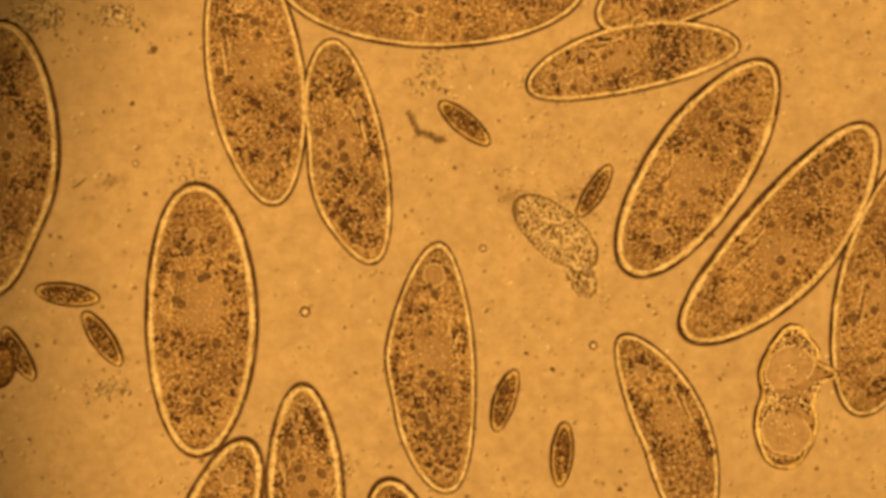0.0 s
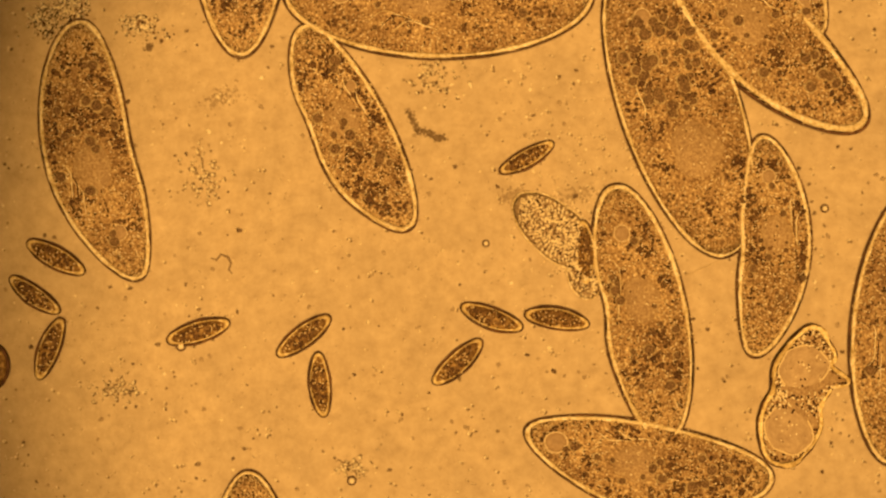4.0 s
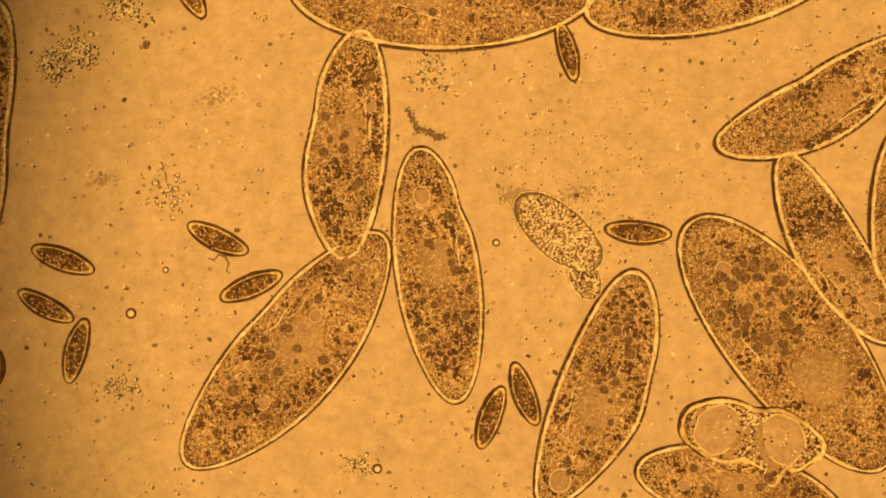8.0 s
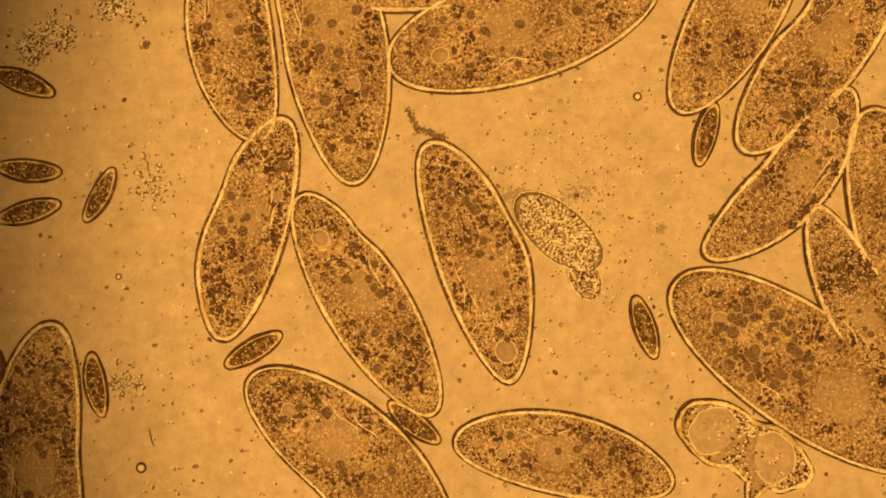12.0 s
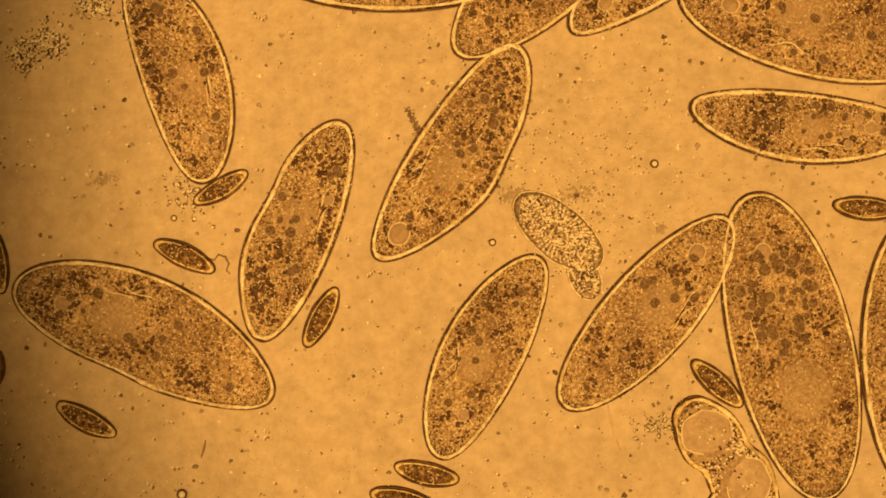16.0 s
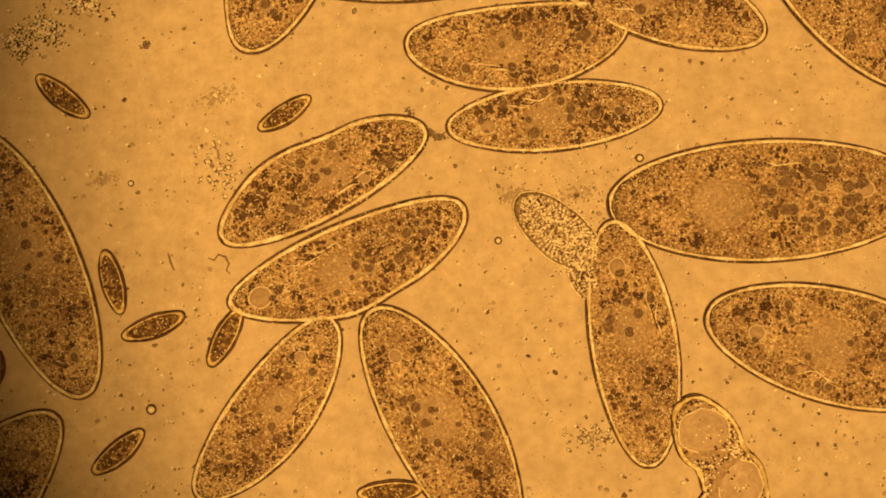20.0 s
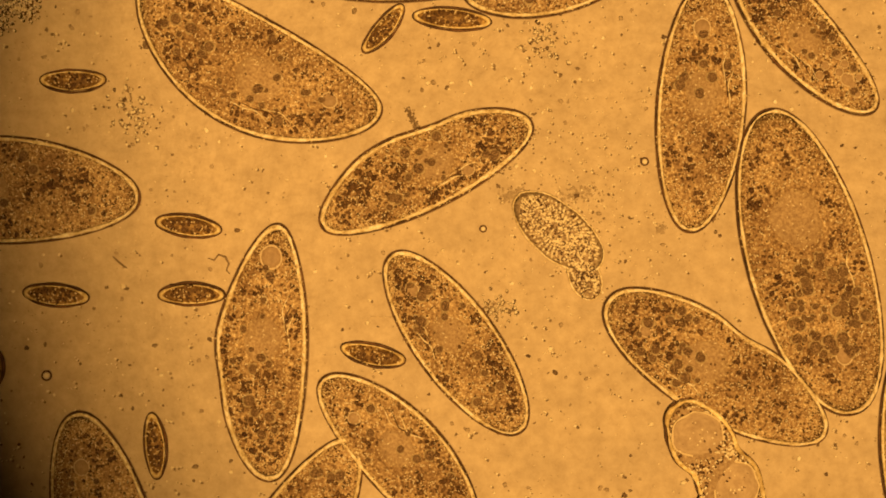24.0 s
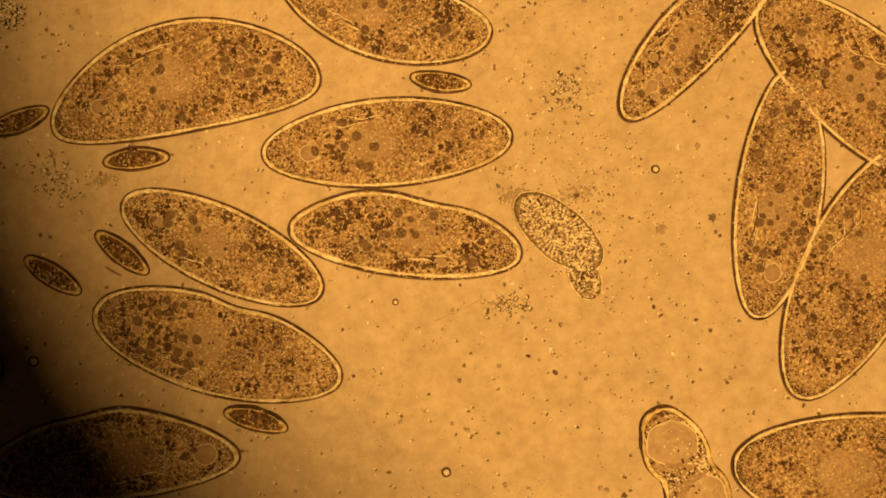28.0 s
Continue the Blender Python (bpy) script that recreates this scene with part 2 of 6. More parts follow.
def paramecium(key, length, width, seed, label, tip_a=0.05, tip_b=0.35, bend=0.0, pinch=0.0, pinch_at=0.0, dense=1.0, vacuoles=10, big=None, clear=((0.62, 0.1),), nucleus=0.05, droplets=0, vac_size=1.0, load=0.0, vac_at=None, bubbles=0, warp=(), thick=1.0):
    rng = np.random.default_rng(seed)
    L, W = length * UNIT, width * UNIT
    pts = outline(L, W, tip_a, tip_b, bend, pinch, pinch_at, warp=warp)
    lift = 0.0001 * (seed % 7)
    zm, zt = Z_MID + lift, Z_TOP + lift

    def curve(x):
        """How far the bent axis lies off the line between the two ends."""
        return bend * W * ((2 * x / L) ** 2 - 1)

    ob = thing("paramecium", label, "ciliate", "slipper ciliates")
    # thick: wider dark and pale edges, standing in for defocused light
    edge = 1.7 * thick * UNIT

    def shrunk(by):
        """The outline drawn in by a margin, towards the bent axis."""
        return [(x * (1 - 2 * by / L), curve(x) + (y - curve(x)) * (1 - 2 * by / W)) for x, y in pts]

    mesh_ob("endoplasm", *body(shrunk(edge), zm, zt), PLASM, ob)
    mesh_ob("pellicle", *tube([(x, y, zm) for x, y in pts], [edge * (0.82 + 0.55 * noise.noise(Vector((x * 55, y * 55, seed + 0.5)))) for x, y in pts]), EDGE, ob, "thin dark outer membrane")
    # The soft dark halo round the cell is built as a see-through skirt.
    fringe = []
    for by, z in ((2.4 * thick, zm - 0.0010), (0.3, zm + 0.0002), (-2.0, zm - 0.0004)):
        fringe += [(x, y, z) for x, y in shrunk(-by * UNIT)]
    n = len(pts)
    mesh_ob("cilia_fringe", fringe, [(k * n + i, k * n + (i + 1) % n, (k + 1) * n + (i + 1) % n, (k + 1) * n + i) for k in range(2) for i in range(n)], FRINGE, ob, "soft translucent dark halo round the cell")
    # refracted light inside the edge, built as a pale tube
    rr = 3.7 * thick * UNIT
    mesh_ob("rim", *tube([(x, y, zm + 0.0016 + 0.0006 * noise.noise(Vector((x * 120, y * 120, seed)))) for x, y in shrunk(edge + rr * 0.92)], [rr * (0.85 + 0.45 * noise.noise(Vector((x * 40, y * 40, seed))) + 0.45 * noise.noise(Vector((x * 190, y * 190, seed)))) for x, y in pts], flat=0.8), RIM, ob, "bright pale gold rim")
    # macronucleus: a paler lens in the middle
    nx = nucleus * L
    ny = curve(nx)
    e = [(nx + 0.11 * L * math.cos(a), ny + 0.24 * W * math.sin(a) * (1 + 0.08 * math.sin(3 * a) + 0.16 * noise.noise(Vector((2 * math.cos(a), 2 * math.sin(a), seed * 1.7))))) for a in np.linspace(0, 2 * math.pi, 36, endpoint=False)]
    verts = [(x, y, zt - 0.0030) for x, y in e] + [(nx + (x - nx) * 0.8, ny + (y - ny) * 0.8, zt + 0.0003) for x, y in e] + [(nx + (x - nx) * 0.4, ny + (y - ny) * 0.4, zt + 0.0008) for x, y in e] + [(nx, ny, zt + 0.0011)]
    faces = [(k * 36 + i, k * 36 + (i + 1) % 36, (k + 1) * 36 + (i + 1) % 36, (k + 1) * 36 + i) for k in range(2) for i in range(36)]
    faces += [(72 + i, 72 + (i + 1) % 36, 108) for i in range(36)]
    mesh_ob("macronucleus", verts, faces, NUCLEUS, ob, "pale smooth nucleus")
    # granules gather towards both ends and the margin, thin over the nucleus
    items, drops = [], []
    for x, y, f in inside(pts, rng, int(1100 * dense), 0.86):
        u, v = (x - nx) / (0.13 * L), (y - ny) / (0.27 * W)
        if u * u + v * v < 1 and rng.random() < 0.88:
            continue
        clump = noise.noise(Vector((x * 34 + seed * 3.1, y * 34, seed))) + 0.5 * noise.noise(Vector((x * 90, y * 90, seed * 2.0)))
        clump += load * 0.55 * (2 * x / L)
        if clump < 0.0 and rng.random() < 0.70:
            continue
        r = UNIT * (1.0 + 1.6 * rng.random() ** 2 + (2.6 * rng.random() ** 2 if clump > 0.12 else 0))
        items.append((x, y, dome_z(f, zm, zt) + r * 0.1, r, 0.7))
    for x, y, f in inside(pts, rng, int(700 * dense) + droplets, 0.90):
        r = UNIT * (0.8 + 0.9 * rng.random())
        drops.append((x, y, dome_z(f, zm, zt) + r * 0.2, r, 0.7))
    for i in range(int(760 + 0.9 * length)):
        x, y = pts[rng.integers(len(pts))]
        f = 0.955 - 0.15 * rng.random() ** 1.7
        r = UNIT * (0.8 + 0.8 * rng.random())
        x, y = x * f + rng.normal(0, 2.5) * UNIT, curve(x) + (y - curve(x)) * f + rng.normal(0, 2.5) * UNIT
        (drops if rng.random() < 0.72 else items).append((x, y, dome_z(f, zm, zt) + r * 0.2, r, 0.7))
    mesh_ob("oil_layer", *lumps(drops, GRAINY, rng), OIL, ob, "tiny bright oil droplets")["kind"] = "stuff"
    mesh_ob("grain_layer", *lumps(items, BALL, rng, 0.38), GRAIN, ob, "scattered dark brown granules")["kind"] = "stuff"
    strands = []
    for x, y, f in inside(pts, rng, int(0.75 * length), 0.86):
        if math.hypot((x - nx) / (0.12 * L), (y - ny) / (0.25 * W)) > 1 or rng.random() < 0.35:
            strands.append((x, y, dome_z(f, zm, zt) + 0.0009))
    mesh_ob("strand_layer", *squiggles(strands, 0.85 * UNIT, 3, rng, 1.1), GOLD, ob, "short bright curled strands")["kind"] = "stuff"
    # food vacuoles
    for x, y, f in inside(pts, rng, int(vacuoles * 1.7), 0.74):
        if vac_at is not None:
            shove = vac_at * L / 2 + 0.45 * x
            x, y = shove, y + curve(shove) - curve(x)
            f = min(0.9, math.hypot(2 * x / L, 2 * (y - curve(x)) / W))
        r = UNIT * (5.5 + 7.0 * rng.random()) * vac_size
        vac = place("food_vacuole", FOOD_MESHES[rng.integers(5)], ob)
        vac.matrix_basis = Matrix.LocRotScale((x, y, dome_z(f, zm, zt) + r * 0.05), Euler((0, 0, rng.random() * 6)), (r, r * (0.8 + 0.2 * rng.random()), r * 0.40))
    if big:
        vac = place("food_vacuole", FOOD_MESHES[0], ob, "large dark food vacuole")
        vac.matrix_basis = Matrix.LocRotScale((big[0] * L / 2, big[1] * W / 2 + curve(big[0] * L / 2), zt), None, (13 * UNIT, 13 * UNIT, 5 * UNIT))
    # contractile vacuoles: clear pools with a fine ring
    for cx, cy, *k in clear:
        r = UNIT * (11 + 6 * rng.random()) * (k[0] if k else 1)
        at = (cx * L / 2, cy * W / 2 + curve(cx * L / 2), dome_z(max(abs(cx), abs(cy)), zm, zt))
        vac = place("contractile_vacuole", POOL_MESH, ob, "clear round pool")
        vac.matrix_basis = Matrix.LocRotScale(at, None, (r, r * 0.92, r * 0.3))
        ring = place("vacuole_ring", RING_MESH, vac)
        ring.matrix_basis = Matrix.Translation((0, 0, 0.35))
    for k in range(bubbles):
        bx, by = (0.38 + 0.4 * rng.random()) * L / 2, rng.uniform(-0.45, 0.45) * W / 2
        r = UNIT * (5 + 3.5 * rng.random())
        vac = place("clear_droplet", POOL_MESH, ob, "clear round droplet")
        vac.matrix_basis = Matrix.LocRotScale((bx, by + curve(bx), dome_z(max(2 * bx / L, abs(2 * by / W)), zm, zt) + r * 0.1), None, (r, r, r * 0.35))
        ring = place("droplet_ring", RING_MESH, vac)
        ring.matrix_basis = Matrix.Translation((0, 0, 0.4))
    # oral groove: a few long curved fibres beside the middle
    side = 1 if seed % 2 else -1
    for k in range(3):
        x0 = L * (-0.05 + 0.04 * k)
        path = []
        for i in range(9):
            s = i / 8
            x, y = x0 + L * (0.05 + 0.15 * s), side * W * (0.31 - 0.035 * k - (0.03 + 0.02 * (seed % 3)) * math.sin(math.pi * s) + 0.012 * math.sin(9 * s + seed))
            f = min(0.9, math.hypot(2 * x / L, 2 * y / W))
            path.append((x, y + curve(x), dome_z(f, zm, zt) + 0.0008))
        mesh_ob("oral_fibre", *tube(path, (1.5 - 0.25 * k) * UNIT, closed=False, sides=5), RIM if k != 1 else GRAIN, ob)
    CELLS[key] = (ob, length, zm)
    return ob


def little_ciliate(key, seed, label, length=116, width=40, tip=0.35):
    rng = np.random.default_rng(900 + seed)
    L, W = length * UNIT, width * UNIT
    pts = outline(L, W, tip, tip * 0.7, 0.06 * ((seed % 3) - 1), n=48)
    zm, zt = 0.0032, 0.0085
    ob = thing("small_ciliate", label, "ciliate", "small spindle ciliates")
    edge = 2.5 * UNIT
    inner = [(x * (1 - 2 * edge / L), y * (1 - 2 * edge / W)) for x, y in pts]
    mesh_ob("endoplasm", *body(inner, zm, zt, 6), SMALL, ob)
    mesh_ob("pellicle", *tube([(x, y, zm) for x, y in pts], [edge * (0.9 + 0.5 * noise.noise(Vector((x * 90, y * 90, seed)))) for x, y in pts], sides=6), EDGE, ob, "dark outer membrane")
    rr = 2.1 * UNIT
    kx, ky = 1 - 2 * (edge + rr) / L, 1 - 2 * (edge + rr) / W
    radii = [rr * (0.75 + 0.3 * noise.noise(Vector((x * 150, y * 150, seed))) + 1.1 * max(0, abs(x) / (L / 2) - 0.7) / 0.3) for x, y in pts]
    mesh_ob("rim", *tube([(x * kx, y * ky, zm + 0.0016) for x, y in pts], radii, sides=6, flat=0.8), GOLD_RIM, ob, "bright golden rim, brightest at the tips")
    items = [(x, y, dome_z(f, zm, zt), UNIT * (1.2 + 2.0 * rng.random()), 0.7) for x, y, f in inside(pts, rng, 46, 0.72)]
    mesh_ob("grain_layer", *lumps(items, BALL, rng), GRAIN, ob)["kind"] = "stuff"
    drops = [(x, y, dome_z(f, zm, zt) + 0.0003, UNIT * (0.8 + 0.9 * rng.random()), 0.7) for x, y, f in inside(pts, rng, 46, 0.86)]
    mesh_ob("oil_layer", *lumps(drops, BALL, rng), OIL, ob)["kind"] = "stuff"
    CELLS[key] = (ob, length, zm)
    return ob


def ringed(mat, pale=(0.60, 0.49, 0.28), at=(0.74, 0.90), amount=0.8):
    """Gives a vacuole a pale wall round its contents, by the distance from its own axis."""
    t = mat.node_tree
    n, l = t.nodes, t.links
    b = n["Principled BSDF"]
    old = b.inputs["Base Color"].links[0].from_socket
    co, flat, ln, r, x = n.new("ShaderNodeTexCoord"), n.new("ShaderNodeVectorMath"), n.new("ShaderNodeVectorMath"), n.new("ShaderNodeValToRGB"), n.new("ShaderNodeMix")
    flat.operation, ln.operation = "MULTIPLY", "LENGTH"
    flat.inputs[1].default_value = (1, 1, 0)
    r.color_ramp.elements[0].position, r.color_ramp.elements[0].color = at[0], (0, 0, 0, 1)
    r.color_ramp.elements[1].position, r.color_ramp.elements[1].color = at[1], (1, 1, 1, 1)
    x.data_type = "RGBA"
    x.inputs[7].default_value = (*pale, 1)
    l.new(co.outputs["Object"], flat.inputs[0])
    l.new(flat.outputs[0], ln.inputs[0])
    l.new(ln.outputs["Value"], r.inputs["Fac"])
    k = n.new("ShaderNodeMath")
    k.operation = "MULTIPLY"
    k.inputs[1].default_value = amount
    l.new(r.outputs["Color"], k.inputs[0])
    l.new(k.outputs[0], x.inputs[0])
    l.new(old, x.inputs[6])
    l.new(x.outputs[2], b.inputs["Base Color"])


ringed(FOOD)


def unit_mesh(name, data, mat):
    me = bpy.data.meshes.new(name)
    me.from_pydata([tuple(v) for v in data[0]], [], data[1])
    me.materials.append(mat)
    me.polygons.foreach_set("use_smooth", [True] * len(me.polygons))
    return me


def wavy(k, seed, segments=32):
    """An uneven round: the ball pushed in and out round its axis."""
    v, f = ball(segments, 8)
    return [(x * (1 + k * noise.noise(Vector((1.6 * x, 1.6 * y, seed)))), y * (1 + k * noise.noise(Vector((1.6 * x, 1.6 * y, seed)))), z) for x, y, z in v], f


FOOD_MESHES = [unit_mesh("food_vacuole", wavy(0.45, 1.7 * k + 0.4, 20), FOOD) for k in range(5)]
POOL_MESH = unit_mesh("contractile_vacuole", ROUND, CLEAR)
FOLDS = [1 + 0.05 * noise.noise(Vector((1.3 * math.cos(2 * math.pi * i / 40), 1.3 * math.sin(2 * math.pi * i / 40), 4))) for i in range(40)]
RING_MESH = unit_mesh("vacuole_ring", tube([(math.cos(2 * math.pi * i / 40) * k, math.sin(2 * math.pi * i / 40) * k, 0) for i, k in enumerate(FOLDS)], [0.09 + 0.05 * math.sin(i * 2.4) * math.sin(i * 0.9) for i in range(40)], sides=6), STREAK)


def field(x, y, z=0.0):
    """A place of the field (steps from its upper left corner) on the level z."""
    k = UNIT * (1 - z / EYE)
    return (x - 784) * k, (441 - y) * k, z


build_slide()
diaphragm = build_diaphragm()

# ---- the large ciliates ----
COMMON = "brown granular slipper-shaped ciliate with a bright rim"
paramecium("A", 500, 195, 1, COMMON, tip_a=0.1, bend=0.08, warp=((-1, -0.62, -0.05, 0.25),), thick=1.85)
paramecium("T", 480, 170, 2, COMMON, tip_a=0.45, tip_b=0.1, bend=0.18, load=-0.3, warp=((1, 0.0, -0.05, 0.3),), thick=1.15)
paramecium("B", 470, 178, 3, COMMON, bend=0.0, thick=1.3)
paramecium("C", 415, 150, 4, 'short densely granular brown ciliate with one shallow notch', tip_a=0.25, tip_b=0.3, bend=-0.08, dense=1.25, clear=((0.33, -0.5),), warp=((1, 0.2, -0.07, 0.28), (1, -0.5, 0.03, 0.3)), thick=1.2)
paramecium("D", 560, 250, 5, COMMON, tip_a=0.1, tip_b=0.1, thick=1.2)
paramecium("E", 395, 125, 6, 'slender brown ciliate with clusters of clear droplets', tip_a=0.1, tip_b=0.3, bend=0.12, droplets=60, vac_size=0.8, bubbles=9, load=-0.3, thick=1.2)
paramecium("E3", 420, 160, 7, COMMON)
paramecium("F", 462, 184, 8, COMMON, thick=1.85)
paramecium("G", 560, 218, 9, 'very large brown ciliate full of round food vacuoles', tip_a=0.05, tip_b=0.15, vacuoles=38, dense=1.3, nucleus=-0.14, vac_size=1.1, bend=0.02, vac_at=0.3, load=-0.35)
paramecium("H", 500, 195, 10, COMMON, tip_a=0.25, tip_b=0.2, thick=1.2)
paramecium("I", 495, 202, 11, COMMON, tip_a=0.05, tip_b=0.2, bend=0.04, thick=1.85)
paramecium("J", 455, 160, 12, 'pointed brown ciliate with a big clear vacuole at one end', tip_a=0.5, tip_b=0.15, clear=((0.74, 0.0, 1.6),), bend=-0.12, load=-0.7, warp=((1, -0.25, -0.02, 0.18), (1, 0.12, 0.03, 0.25)), thick=1.2)
paramecium("K", 400, 140, 13, COMMON, tip_a=0.3, thick=1.85)
paramecium("L", 400, 140, 14, COMMON, thick=1.85)
paramecium("M0", 420, 150, 15, COMMON, thick=1.7)
paramecium("N", 400, 134, 16, 'slender curved brown ciliate with fine dark granules', bend=0.2, vac_size=0.7, tip_a=0.3, tip_b=0.3, vacuoles=6, load=0.4, warp=((1, -0.05, -0.04, 0.2),), thick=1.2)
paramecium("N2", 470, 160, 17, COMMON, pinch=0.08, pinch_at=0.1, tip_a=0.1, tip_b=0.15, bend=0.03, thick=1.2)
paramecium("P", 445, 158, 18, 'pale thinly granular ciliate with a few dark vacuoles', tip_a=0.25, tip_b=0.2, dense=0.6, vacuoles=5, bend=0.03, vac_at=0.35)
paramecium("M", 500, 200, 19, COMMON)
paramecium("F2", 385, 125, 20, COMMON, tip_a=0.3, tip_b=0.2)
paramecium("X", 540, 192, 21, 'long brown ciliate with one large dark food vacuole', tip_a=0.45, tip_b=0.35, big=(-0.42, 0.35), clear=((0.3, 0.1), (-0.35, -0.2)), pinch=0.03, pinch_at=0.1, bend=0.07, load=-0.3)
paramecium("Y", 460, 152, 22, COMMON, tip_a=0.2, tip_b=0.3, load=-0.3, vacuoles=12, warp=((-1, 0.5, -0.05, 0.15),))
paramecium("U", 400, 155, 23, COMMON, bend=-0.15, tip_a=0.1, tip_b=0.1)
paramecium("W", 500, 190, 24, 'large dark densely granular brown ciliate', tip_a=0.1, tip_b=0.35, dense=1.4, vacuoles=6, pinch=0.03, pinch_at=0.1, bend=0.1, load=0.9, nucleus=0.12)
paramecium("Z", 510, 180, 25, COMMON, tip_a=0.2, tip_b=0.2)
paramecium("S", 400, 148, 26, COMMON, tip_a=0.2, tip_b=0.3, dense=0.7, vacuoles=6, clear=((0.55, 0.2),), bend=0.09, load=-0.2)
paramecium("Q", 455, 176, 27, COMMON, bend=0.0, pinch=-0.07, pinch_at=-0.07, load=0.4, vacuoles=14, vac_at=0.35)
paramecium("R", 448, 157, 28, COMMON, tip_a=0.3, tip_b=0.3, vacuoles=16, dense=0.7, bend=-0.06)
paramecium("V", 500, 190, 29, COMMON, tip_a=0.2, tip_b=0.3, bend=0.05)
paramecium("BB", 485, 200, 30, COMMON, tip_a=0.3, tip_b=0.15, bend=0.22, load=-0.2, vacuoles=14)
paramecium("V2", 500, 208, 31, COMMON, tip_a=0.25)
paramecium("TR", 520, 200, 32, COMMON)
paramecium("O", 390, 145, 33, COMMON, tip_a=0.15, tip_b=0.15, dense=1.1, load=0.3)
paramecium("G0", 512, 180, 34, COMMON, tip_a=0.1, tip_b=0.25, bend=-0.13, thick=1.85)

# ---- the small ciliates ----
little_ciliate("s1", 1, 'small golden-brown spindle-shaped ciliate with a dark outline')
little_ciliate("s2", 2, 'small golden-brown spindle-shaped ciliate with a dark outline', length=108, width=36)
little_ciliate("s3", 3, 'small golden-brown spindle-shaped ciliate with a dark outline')
little_ciliate("s4", 4, 'small golden-brown spindle-shaped ciliate with a dark outline')
little_ciliate("s5", 5, 'small very dark spindle-shaped ciliate with a pale tip')
little_ciliate("s7", 6, 'small golden-brown spindle-shaped ciliate with a dark outline')
little_ciliate("s8", 7, 'small golden-brown spindle-shaped ciliate with a dark outline')
little_ciliate("s9", 8, 'small golden-brown spindle-shaped ciliate with a dark outline', length=108, width=34)
little_ciliate("s10", 9, 'small golden-brown spindle-shaped ciliate with a dark outline')
little_ciliate("s11", 10, 'small golden-brown spindle-shaped ciliate with a dark outline')
little_ciliate("s12", 11, 'small golden-brown spindle-shaped ciliate with a dark outline')
little_ciliate("s13", 12, 'small golden-brown spindle-shaped ciliate with a dark outline')
little_ciliate("s15", 13, 'small golden-brown spindle-shaped ciliate with a dark outline')
little_ciliate("s16", 14, 'small golden-brown spindle-shaped ciliate with a dark outline')
little_ciliate("s19", 15, 'small golden-brown spindle-shaped ciliate with a dark outline')
little_ciliate("s20", 16, 'small golden-brown spindle-shaped ciliate with a dark outline', length=138, width=40)


# ---- still and drifting bits ----
def ghost():
    """The emptied, grainy remains of a cell, stuck to the glass."""
    rng = np.random.default_rng(77)
    ob = thing("cell_ghost", "pale grainy burst cell stuck to the glass slide", "dead cell")
    for name, dx, dy, ln, wd, turn in (("sac", 0, 0, 192, 94, 0), ("lobe", 88, -32, 84, 54, -24)):
        pts = outline(ln * UNIT, wd * UNIT, 0.0, 0.1, n=56)
        m = pose(dx * UNIT, dy * UNIT, 0, 0, 0, turn)
        wob = [1 + 0.05 * noise.noise(Vector((x * 60, y * 60, 3))) for x, y in pts]
        pts = [(x * w, y * w) for (x, y), w in zip(pts, wob)]
        zm, zt = (0.003, 0.0065) if name == "sac" else (0.0024, 0.0055)
        sac = mesh_ob(name, *body(pts, zm, zt, 6), GHOST, ob)
        sac.matrix_basis = m
        mesh_ob("membrane", *tube([(x, y, zm) for x, y in pts], [UNIT * (1.5 + 1.2 * noise.noise(Vector((x * 90, y * 90, 5)))) for x, y in pts], sides=6), RIM, sac, "thin pale crinkled membrane")
        bright, dark = [], []
        for x, y, f in inside(pts, rng, int(ln * wd / 17), 0.90):
            if rng.random() < 0.62:
                bright.append((x, y, dome_z(f, zm, zt) + 0.0004 * rng.random(), UNIT * (1.3 + 1.0 * rng.random()), 0.8))
            elif f < 0.84:
                dark.append((x, y, dome_z(f, zm, zt) + 0.0003 * rng.random()))
        mesh_ob("grain_layer", *lumps(bright, BALL, rng, 0.5), GOLD, sac, "bright grains")["kind"] = "stuff"
        mesh_ob("dark_thread_layer", *squiggles(dark, 1.25 * UNIT, 3, rng, 1.2), GRAIN, sac, "dark wriggling strands")["kind"] = "stuff"
    for name, mat in (("spilled_matter", GOLD), ("spilled_dark_matter", HAZE)):
        bits = [(rng.normal(10, 68) * UNIT, rng.normal(8, 46) * UNIT, 0.0004, UNIT * (0.8 + 1.0 * rng.random()), 0.7) for _ in range(110)]
        mesh_ob(name, *lumps(bits, BALL, rng), mat, ob)["kind"] = "stuff"
    x, y, _ = field(988, 410, 0.003)
    ob.matrix_basis = pose(x, y, 0, 0, 0, -40)


